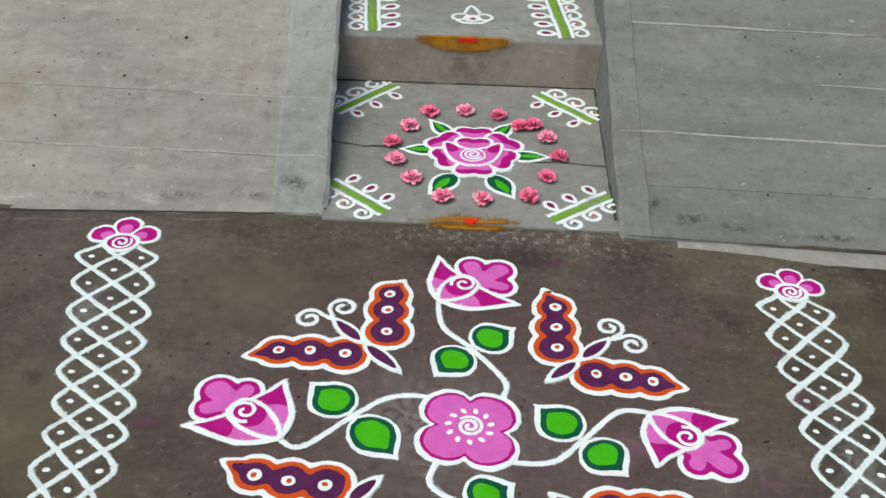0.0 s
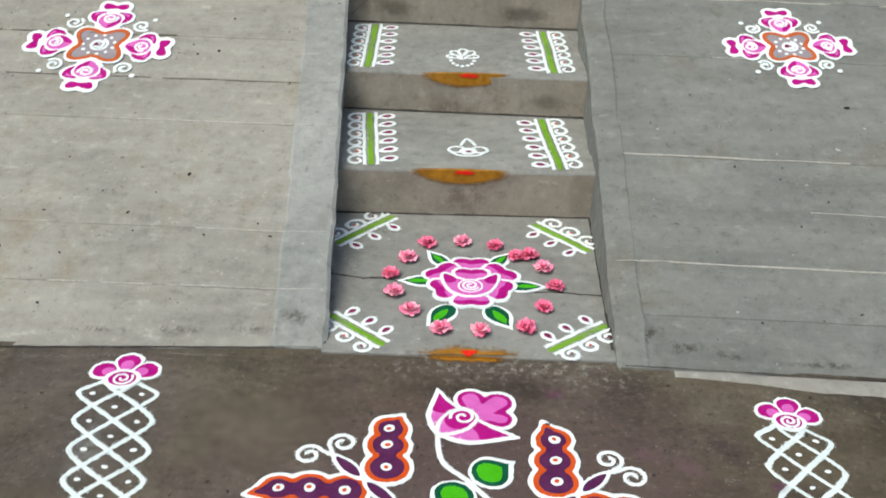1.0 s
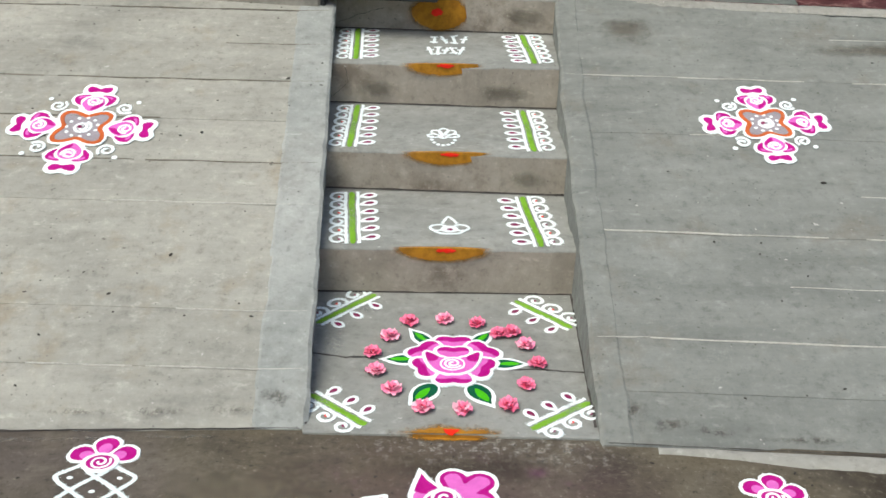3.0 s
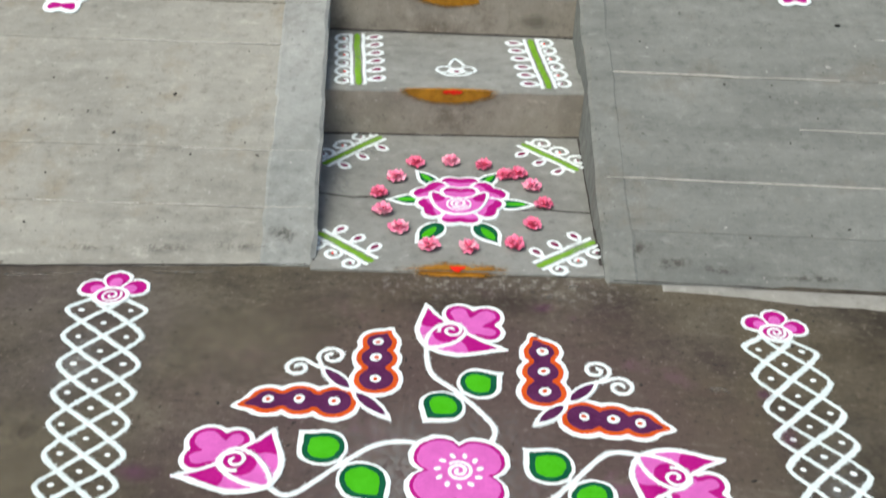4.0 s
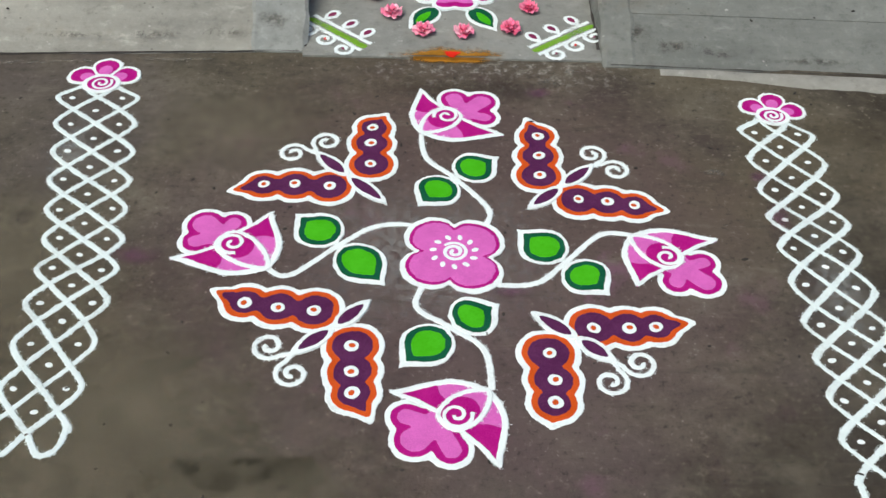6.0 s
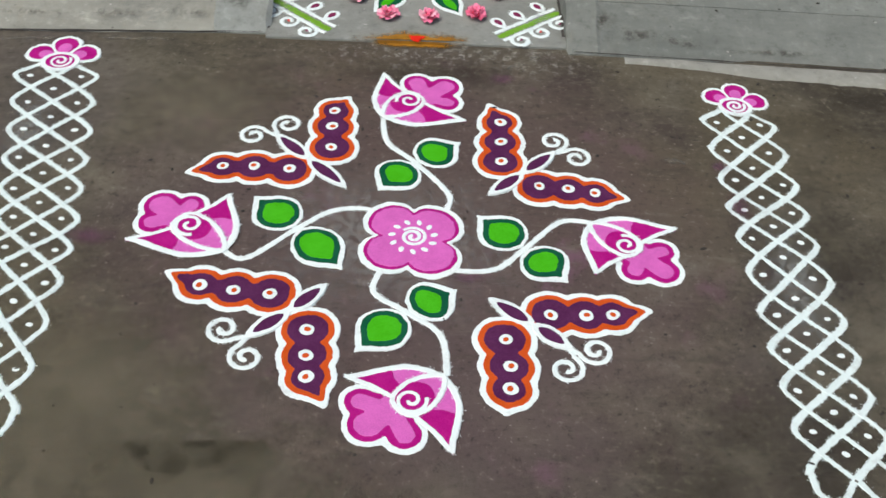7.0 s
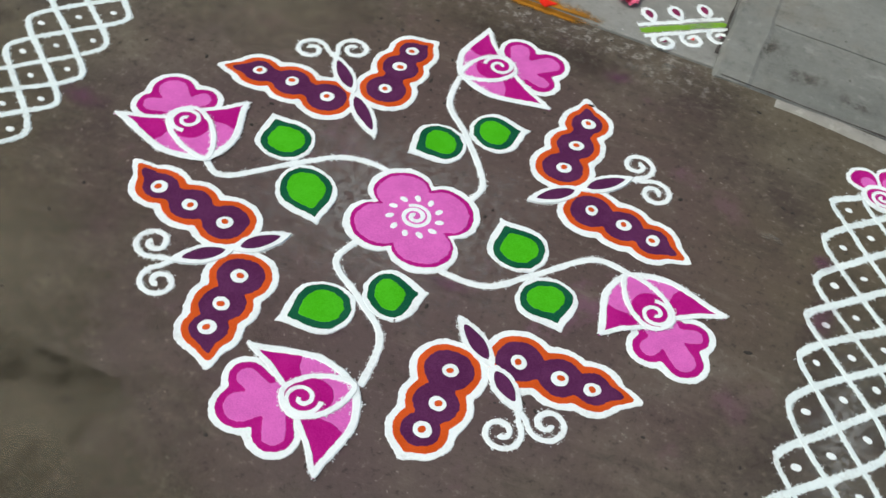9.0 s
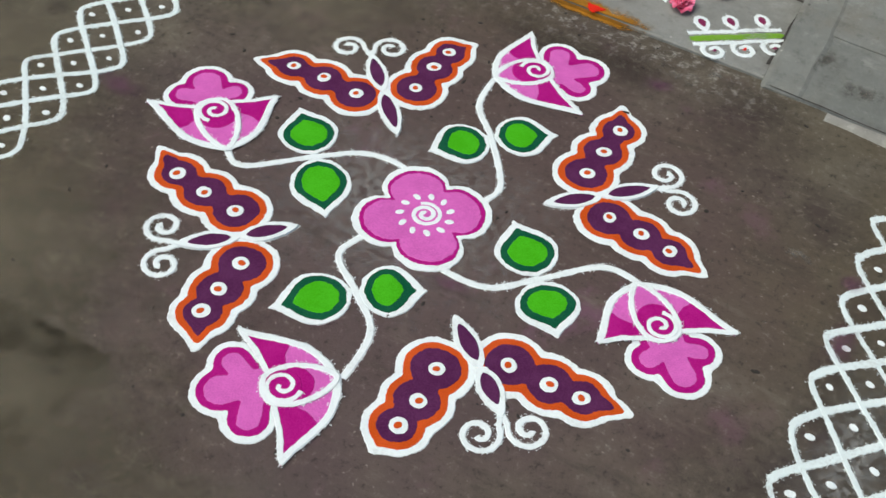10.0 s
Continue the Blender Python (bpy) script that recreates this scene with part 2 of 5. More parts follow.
DIRT = smear("black_dirt", (0.085, 0.073, 0.058), -0.1, 0.72, 0.62, 18, 1.5, 42)
PALE = smear("pale_cement_patch", (0.24, 0.22, 0.19), 0.0, 0.70, 0.65, 22, 1.4, 30)
WORN = smear("olive_worn_cement", (0.165, 0.142, 0.100), -0.1, 0.85, 0.62, 11, 1.5)
CHALK = smear("chalk_smudge", (0.50, 0.51, 0.49), -0.2, 0.72, 0.42, 20, 1.3, 60)
DARKYARD = smear("darker_yard_cement", (0.056, 0.046, 0.034), -0.2, 0.80, 0.45, 5, 1.0)
TURMERIC2 = smear("scattered_turmeric", (0.36, 0.16, 0.010), 0.30, 0.74, 0.92, 22, 1.3)
# near black for cracks, dark lines and the shade painted along the ramp feet
DARKLINE = plain("dark_crack_and_line", (0.045, 0.04, 0.037), 0.95)
PETAL = plain("pink_petal", (0.86, 0.24, 0.40), 0.55, 60, 0.2, 0.2, 0.3)
PETAL_PALE = plain("pale_pink_petal", (0.93, 0.46, 0.58), 0.55, 60, 0.2, 0.2, 0.3)
PETAL_RED = plain("red_pink_petal", (0.80, 0.15, 0.28), 0.55, 60, 0.25, 0.2, 0.3)
BLACK = plain("black_lacquer", (0.012, 0.015, 0.017), 0.35, 8, 0.5, 0.05, 0.5)
YELLOW = plain("yellow_mat", (0.62, 0.38, 0.03), 0.6, 24, 0.3, 0.4)
GREYMETAL = plain("grey_painted_ledge", (0.24, 0.225, 0.195), 0.7, 20, 0.2, 0.1)
TILE_RED = marble("maroon_tile", (0.048, 0.012, 0.013), (0.102, 0.034, 0.036), (0.26, 0.15, 0.135))
TILE_GREY = marble("grey_tile", (0.105, 0.122, 0.112), (0.148, 0.165, 0.152), (0.20, 0.215, 0.205))
JOINT = plain("dark_joint_dirt", (0.135, 0.122, 0.10), 0.95, 40, 0.3)
GRIT = plain("dark_grit", (0.03, 0.026, 0.022), 0.9)


# ---- mesh helpers ----
from mathutils import geometry

rng = random.Random(7)


def part(name, bm, mat, parent, label="", smooth=False):
    me = bpy.data.meshes.new(name)
    bm.to_mesh(me)
    bm.free()
    me.materials.append(mat)
    if smooth:
        for p in me.polygons:
            p.use_smooth = True
    ob = new(name, me)
    ob.parent = parent
    if label:
        ob["label"] = label
    return ob


def thing(name, label, category, group="", m=None, kind=""):
    ob = new(name)
    ob.empty_display_size = 0.05
    if m is not None:
        ob.matrix_world = m
    return tagged(ob, label, category, group, kind)


def spline(pts, n=8, closed=False):
    """Points of a smooth curve through pts (Catmull-Rom)."""
    P = [Vector(p).to_2d() for p in pts]
    k = len(P)
    out = []
    for i in range(k if closed else k - 1):
        if closed:
            a, b, c, d = P[i - 1], P[i], P[(i + 1) % k], P[(i + 2) % k]
        else:
            a, b, c, d = P[max(i - 1, 0)], P[i], P[i + 1], P[min(i + 2, k - 1)]
        for j in range(n):
            t = j / n
            out.append(0.5 * ((2 * b) + (c - a) * t + (2 * a - 5 * b + 4 * c - d) * t * t + (3 * b - a - 3 * c + d) * t ** 3))
    if not closed:
        out.append(P[-1])
    return out


def resample(pts, step, closed=False):
    P = [Vector(p).to_2d() for p in pts]
    if closed:
        P = P + [P[0]]
    out, carry = [P[0]], 0.0
    for a, b in zip(P, P[1:]):
        length = (b - a).length
        d = step - carry
        while d < length:
            out.append(a.lerp(b, d / length))
            d += step
        carry = length - (d - step)
    if not closed and (out[-1] - P[-1]).length > step * 0.3:
        out.append(P[-1])
    return out


def signed_area(P):
    return sum(a.x * b.y - b.x * a.y for a, b in zip(P, P[1:] + P[:1])) / 2


def offset(pts, dist):
    """The closed outline moved outwards by dist, along averaged normals."""
    P = [Vector(p).to_2d() for p in pts]
    if signed_area(P) < 0:
        P.reverse()
    k, out = len(P), []
    for i in range(k):
        t = P[(i + 2) % k] - P[i - 2]
        if t.length < 1e-9:
            continue
        t.normalize()
        out.append(P[i] + Vector((t.y, -t.x)) * dist)
    return out


GRAINS = random.Random(77)


def stray_grains(bm, p, nrm, z):
    """One or two stray grains of powder that fell beside a rim at p."""
    while GRAINS.random() < 0.55:
        q = p + nrm * abs(GRAINS.gauss(0, 0.0018)) + Vector((nrm.y, -nrm.x)) * GRAINS.uniform(-0.003, 0.003)
        r, a = GRAINS.uniform(0.0005, 0.0015), GRAINS.uniform(0, 6.28)
        bm.faces.new([bm.verts.new((q.x + r * math.cos(a + k), q.y + r * math.sin(a + k), z)) for k in (0, 1.6, 3.1, 4.7)])


def fill(name, outline, z, mat, parent, rough=0.0012, thick=0.0014, label="", kink=True):
    """A patch of powder: the outline filled, its rim ragged and chamfered down to the surface."""
    P = resample(outline, 0.0038, True) if kink else [Vector(p).to_2d() for p in outline]
    if signed_area(P) < 0:
        P.reverse()
    k = len(P)
    top, low = [], []
    for i in range(k):
        t = P[(i + 1) % k] - P[i - 1]
        if t.length < 1e-9:
            t = Vector((1, 0))
        t.normalize()
        nrm = Vector((t.y, -t.x))
        p = P[i] + nrm * (rng.uniform(-rough, rough) * 0.7 + rough * 1.4 * noise.noise((P[i].x * 45, P[i].y * 45, z * 900)))
        top.append(p)
        low.append(p + nrm * 0.0010)
    bm = bmesh.new()
    tv = [bm.verts.new((p.x, p.y, z)) for p in top]
    lv = [bm.verts.new((p.x, p.y, z - thick)) for p in low]
    for i in range(k):
        j = (i + 1) % k
        bm.faces.new((tv[j], tv[i], lv[i], lv[j]))
    if thick >= 0.0017:
        for i in range(k):
            t = P[(i + 1) % k] - P[i - 1]
            if t.length > 1e-9:
                t.normalize()
                stray_grains(bm, low[i], Vector((t.y, -t.x)), z - thick + 0.0004)
    co, _, tris, *_ = geometry.delaunay_2d_cdt(top, [(i, (i + 1) % k) for i in range(k)], [], 1, 1e-5)
    cv = [bm.verts.new((p.x, p.y, z)) for p in co]
    for t in tris:
        f = bm.faces.new([cv[i] for i in t])
        if (cv[t[1]].co - cv[t[0]].co).cross(cv[t[2]].co - cv[t[0]].co).z < 0:
            f.normal_flip()
    return part(name, bm, mat, parent, label)


def ribbon(bm, path, width, z, closed=False, rough=0.10, taper=(0, 0), height=0.0016, slant=None):
    """Adds a line of powder to bm: domed, of uneven width, with a ragged rim."""
    P = resample(path, max(0.0035, width * 0.35), closed)
    k = len(P)
    if k < 2:
        return
    rows, seed = [], rng.uniform(0, 90)
    for i, p in enumerate(P):
        a = P[i - 1] if (closed or i) else P[i]
        b = P[(i + 1) % k] if (closed or i < k - 1) else P[i]
        t = (b - a).normalized()
        nrm = Vector((t.y, -t.x))
        s = i / max(1, k - 1)
        w = width * 0.5 * (1 + 0.16 * noise.noise((seed, i * 0.22, 0)))
        if slant:
            w *= slant[0] if t.x * t.y > 0 else slant[1]
        if taper[0]:
            w *= min(1, 0.25 + s / taper[0])
        if taper[1]:
            w *= min(1, 0.25 + (1 - s) / taper[1])
        wl, wr = (w * (1 + rng.uniform(-rough, rough)) for _ in range(2))
        zz = z + 0.0003 * math.sin(i * 0.05 + seed)
        stray_grains(bm, p + nrm * wl, nrm, zz - height + 0.0005)
        stray_grains(bm, p - nrm * wr, -nrm, zz - height + 0.0005)
        rows.append([bm.verts.new((*(p + nrm * wl), zz - height)), bm.verts.new((*(p + nrm * wl * 0.72), zz)),
                     bm.verts.new((*(p - nrm * wr * 0.72), zz)), bm.verts.new((*(p - nrm * wr), zz - height))])
    for i in range(k if closed else k - 1):
        a, b = rows[i], rows[(i + 1) % k]
        for j in range(3):
            bm.faces.new((a[j], a[j + 1], b[j + 1], b[j]))


def line(name, path, width, z, mat, parent, closed=False, label="", **kw):
    bm = bmesh.new()
    ribbon(bm, path, width, z, closed, **kw)
    return part(name, bm, mat, parent, label)


def circle(c, r, n=20, squash=1.0, turn=0.0):
    c = Vector(c).to_2d()
    return [c + Vector((r * math.cos(a) * math.cos(turn) - r * squash * math.sin(a) * math.sin(turn),
                        r * math.cos(a) * math.sin(turn) + r * squash * math.sin(a) * math.cos(turn))) for a in (2 * math.pi * i / n for i in range(n))]


def spiral(c, r, turns, start, hand=1, n=40, inner=0.12):
    """From the outer end, at the angle start, winding in to the centre c."""
    c = Vector(c).to_2d()
    return [c + Vector((math.cos(a), math.sin(a))) * (r * (1 - (1 - inner) * s ** 1.25)) for s, a in ((i / n, start + hand * 2 * math.pi * turns * i / n) for i in range(n + 1))]


def drop_leaf(a, b, half, power=0.5, n=12, fat=0.45, sharp=0.0):
    """A pointed leaf from a to b, its widest place at the share fat of its length."""
    a, b = Vector(a).to_2d(), Vector(b).to_2d()
    ax = b - a
    nr = Vector((-ax.y, ax.x)).normalized()
    one = []
    for i in range(n + 1):
        s = i / n
        u = s ** (math.log(0.5) / math.log(fat))
        one.append((s, half * max(0.0, math.sin(math.pi * u)) ** (power + (sharp * s if s > fat else 0))))
    return [a + ax * s + nr * w for s, w in one] + [a + ax * s - nr * w for s, w in reversed(one[1:-1])]


def smooth_closed(P, rounds=1):
    for _ in range(rounds):
        P = [(P[i - 1] + P[i] * 2 + P[(i + 1) % len(P)]) / 4 for i in range(len(P))]
    return P


def discs_outline(origin, discs, n=72, grow=0.0):
    """The outline of overlapping discs as seen from a point inside them."""
    o = Vector(origin).to_2d()
    out = []
    for i in range(n):
        a = 2 * math.pi * i / n
        d = Vector((math.cos(a), math.sin(a)))
        far = 0.012
        for c, r in discs:
            q = o - Vector(c).to_2d()
            bq = q.dot(d)
            disc = bq * bq - q.dot(q) + (r + grow) ** 2
            if disc > 0:
                far = max(far, -bq + math.sqrt(disc))
        out.append(o + d * far)
    return smooth_closed(out)


def lobed_outline(cs, tip, radii, grow=0.0, n=60):
    """A scalloped wing: discs strung along an axis, drawn out to a tip."""
    pts = [Vector(c).to_2d() for c in cs] + [Vector(tip).to_2d()]
    first = (pts[1] - pts[0]).normalized()
    last = (pts[-1] - pts[-2]).normalized()
    axis = [pts[0] - first * (radii[0] + grow)] + pts[:-1] + [pts[-1] + last * grow * 1.3]
    run = [0.0]
    for a, b in zip(axis, axis[1:]):
        run.append(run[-1] + (b - a).length)
    left, right = [], []
    for i in range(n + 1):
        s = run[-1] * i / n
        k = max(j for j in range(len(run) - 1) if run[j] <= s + 1e-9)
        f = (s - run[k]) / (run[k + 1] - run[k])
        p = axis[k].lerp(axis[k + 1], f)
        d0 = (axis[k + 1] - axis[k]).normalized()
        d1 = (axis[min(k + 2, len(axis) - 1)] - axis[min(k + 1, len(axis) - 2)]).normalized()
        d = d0.lerp(d1, f * 0.5).normalized()
        w = max(math.sqrt(max(0.0, (r + grow) ** 2 - (s - c) ** 2)) for r, c in zip(radii, run[1:4]))
        if s > run[3]:
            w = max(w, (radii[2] + grow) * 0.85 * max(0.0, 1 - (s - run[3]) / (run[-1] - run[3])) ** 0.8)
        if run[1] < s < run[3]:
            w = max(w, 0.62 * (min(radii) + grow))
        nr = Vector((-d.y, d.x))
        left.append(p + nr * w)
        right.append(p - nr * w)
    return smooth_closed(left + right[-2:0:-1])


# ---- the yard and the porch ----
def grid_sheet(name, x0, x1, y0, y1, mat, kind):
    bm = bmesh.new()
    xs = [x0, -40, -8, -3, -1, 1, 3, 8, 40, x1]
    ys = [y0, -40, -8, -3, -1, 1, 3, 8, 40, y1]
    g = [[bm.verts.new((x, y, 0)) for x in xs] for y in ys]
    for j in range(len(ys) - 1):
        for i in range(len(xs) - 1):
            bm.faces.new((g[j][i], g[j][i + 1], g[j + 1][i + 1], g[j + 1][i]))
    return tagged(part(name, bm, mat, None), "brown worn cement yard with stains and grit", "ground", "", kind)


grid_sheet("ground", -400, 400, -400, 400, GROUND, "structure")

SLOPE, FOOT, RISE0 = 0.29, 0.77, 0.02
CRISE = [(1.544, 1.543, 0.0, 0.177), (2.030, 1.981, 0.177, 0.330), (2.538, 2.485, 0.330, 0.502), (3.020, 2.950, 0.502, 0.655)]
PORCH = 0.655


def ramp_z(y):
    return RISE0 + SLOPE * (y - FOOT)


def foot_z(y, foot):
    """The slope's height, feathered down to the yard at its foot."""
    if y < 0.90:
        return min(ramp_z(y), ramp_z(0.90) * max(0.0, (y - foot) / (0.90 - foot)) ** 0.85) + 0.0015
    return ramp_z(y)


def left_edge(y):
    return -0.400 - 0.048 * max(0, y - 0.8)


def undercut(y):
    """How far the foot of the left wall lies back under its worn edge."""
    return 0.006 + 0.019 * max(0, y - 0.8)


def right_edge(y):
    return 0.405 + 0.006 * max(0, y - 1.0) + 0.02 * max(0, y - 2.4)


def slab_mesh(corners, nx, ny, thick, wob, zfun, lift=0.0):
    """A cement course on the slope: uneven top, chamfered rim, sides going down."""
    bm = bmesh.new()
    (ax, ay), (bx, by), (cx, cy), (dx, dy) = corners
    g = []
    for j in range(ny + 1):
        v = j / ny
        row = []
        for i in range(nx + 1):
            u = i / nx
            x = (ax * (1 - u) + bx * u) * (1 - v) + (dx * (1 - u) + cx * u) * v
            y = (ay * (1 - u) + by * u) * (1 - v) + (dy * (1 - u) + cy * u) * v
            z = zfun(y) + lift + wob * noise.noise((x * 3, y * 3, 1.7)) + wob * 0.5 * noise.noise((x * 11, y * 11, 4.1))
            edge = i in (0, nx) or j in (0, ny)
            if edge:
                x += wob * 1.2 * noise.noise((x * 9, y * 9, 7))
                y += wob * 1.2 * noise.noise((x * 9, y * 9, 3))
            row.append(bm.verts.new((x, y, z)))
        g.append(row)
    for j in range(ny):
        for i in range(nx):
            bm.faces.new((g[j][i], g[j][i + 1], g[j + 1][i + 1], g[j + 1][i]))
    rim = g[0] + [r[-1] for r in g[1:]] + g[-1][-2::-1] + [r[0] for r in g[-2:0:-1]]
    high = [bm.verts.new(v.co) for v in rim]
    low = [bm.verts.new((v.co.x, v.co.y, max(v.co.z - thick, -0.02))) for v in rim]
    for i in range(len(rim)):
        j = (i + 1) % len(rim)
        bm.faces.new((high[j], high[i], low[i], low[j]))
    return bm


def wedge(name, pts, zfun, drop, mat, parent):
    """Solid body under a sloping outline."""
    bm = bmesh.new()
    t = [bm.verts.new((x, y, zfun(y) - drop)) for x, y in pts]
    b = [bm.verts.new((x, y, -0.03)) for x, y in pts]
    bm.faces.new(t)
    for i in range(len(pts)):
        j = (i + 1) % len(pts)
        bm.faces.new((t[j], t[i], b[i], b[j]))
    return part(name, bm, mat, parent)


FARL, FARR, TOPY = -3.6, 2.6, 3.0
ASKEW = 0.137  # the porch front, against the steps
LLINES = [0.775, 0.959, 1.180, 1.412, 1.653, 1.864, 2.101, 2.344, 2.590, 2.84, 3.0]
RLINES = [0.722, 0.905, 1.100, 1.327, 1.554, 1.761, 2.069, 2.418, 2.712, 2.99]


def build_ramp(side):
    left = side < 0
    lines = LLINES if left else RLINES
    edge = left_edge if left else right_edge
    far = FARL if left else FARR
    skew = 0.0 if left else -0.035
    ramp = thing("ramp_left" if left else "ramp_right", "grey cement ramp beside the steps, scored into courses", "ramp", "ramps beside the steps", None, "structure")
    band_w = 0.15 if left else 0.085
    ys = [lines[0], lines[-1]]
    cement = RAMP if left else RAMP2
    outline = [(edge(ys[0]) + side * (0.08 if left else 0.01), ys[0] + 0.16), (far, ys[0] + 0.16), (far, TOPY if left else TOPY - ASKEW * (far - 0.5)), (edge(TOPY) - (0.08 if left else 0), TOPY)]
    wedge("ramp_body", outline if not left else outline[::-1], ramp_z, 0.020, cement, ramp)
    gap = 0.0004
    for k, (y0, y1) in enumerate(zip(lines, lines[1:])):
        s0 = (-0.095 if k == 0 else skew) if not left else (-0.065 if k == 0 else 0.02)
        s1 = skew if not left else 0.02
        if not left and k == len(lines) - 2:
            s1 = -ASKEW
        xe0, xe1 = (edge(y) + side * (band_w - 0.02) for y in (y0, y1))
        a, b = (xe0, y0 + gap), (far, y0 + gap + s0 * abs(far - xe0) * (0.6 if k == 0 else 1))
        c, d = (far, y1 - gap + s1 * abs(far - xe1)), (xe1, y1 - gap)
        lift = 0.0009 * ((k * 7) % 5 - 2)
        part("slab", slab_mesh((a, b, c, d) if not left else (b, a, d, c), 40, 8, 0.03, 0.0022, lambda y: foot_z(y, lines[0]), lift), cement, ramp, "", True)
    # smooth band of cement along the steps
    n = 14
    bm = bmesh.new()
    y0, y1 = lines[0], TOPY
    e, o, w = [], [], []
    for i in range(n * 6 + 1):
        y = y0 + (y1 - y0) * i / (n * 6)
        x = edge(y) + (0.006 if left else 0.018) * noise.noise((y * 4.2, side, 0)) + 0.006 * noise.noise((y * 19, side, 4))
        z = foot_z(y, y0) + 0.0022 + 0.001 * noise.noise((y * 6, side * 3, 2))
        w.append(bm.verts.new((x - (undercut(y) if left else 0.012), y, -0.02)))
        chip = 0.006 + 0.012 * max(0, noise.noise((y * 8, side * 2, 8)))
        e.append((bm.verts.new((x - side * 0.004, y, z - chip)), bm.verts.new((x + side * chip, y, z + 0.001))))
        o.append((bm.verts.new((x + side * (band_w - 0.008), y, z + 0.001)), bm.verts.new((x + side * (band_w + 0.002), y, z - 0.004))))
    rows = [(w[i], e[i][0], e[i][1], o[i][0], o[i][1]) for i in range(len(w))]
    for r0, r1 in zip(rows, rows[1:]):
        for j in range(4):
            bm.faces.new((r0[j], r0[j + 1], r1[j + 1], r1[j]) if left else (r0[j + 1], r0[j], r1[j], r1[j + 1]))
    bm.faces.new([v for v in rows[0]])
    part("edge_band", bm, BAND2 if left else RAMP2, ramp, "smooth lighter cement band along the steps")
    # pale broken laitance along the joints
    r = random.Random(5 + side)
    for k, y in enumerate(lines[1:-1]):
        bm = bmesh.new()
        x = edge(y) + side * 0.02
        while abs(x) < 2.3:
            ln = min(r.uniform(0.25, 1.1), 2.5 - abs(x))
            if r.random() < (0.95 if left and k >= 4 else 0.75 if k < 5 else 0.6):
                n, rows = max(3, int(ln / 0.012)), []
                w = r.uniform(0.0026, 0.0042) if left and k >= 4 else r.uniform(0.0010, 0.0026)
                for i in range(n + 1):
                    xx = x + side * ln * i / n
                    yy = y + (skew if not left else 0.02) * abs(xx - edge(y) - side * band_w) + 0.0038 * noise.noise((xx * 6, y * 9, 3))
                    ww = w * (0.3 + 0.7 * math.sin(math.pi * i / n)) * max(0.12, 0.75 + 1.6 * noise.noise((xx * 7, y * 3, 0)) + 0.9 * noise.noise((xx * 31, y, 0)))
                    z = ramp_z(yy) + 0.0035
                    rows.append([bm.verts.new((xx, yy + dy, z + dz)) for dy, dz in ((-ww - 0.001, -0.004), (-ww, 0), (ww, 0), (ww + 0.001, -0.004))])
                for p, q in zip(rows, rows[1:]):
                    for j in range(3):
                        bm.faces.new((p[j], q[j], q[j + 1], p[j + 1]) if side > 0 else (q[j], p[j], p[j + 1], q[j + 1]))
            x += side * (ln + r.uniform(0.01, 0.2))
        dark = left and k >= 4
        part("joint_line", bm, JOINT if dark else LIME, ramp, "dark dirty line along the joint" if dark else "pale broken cement line along the joint")
    return ramp


RAMP_L, RAMP_R = build_ramp(-1), build_ramp(1)


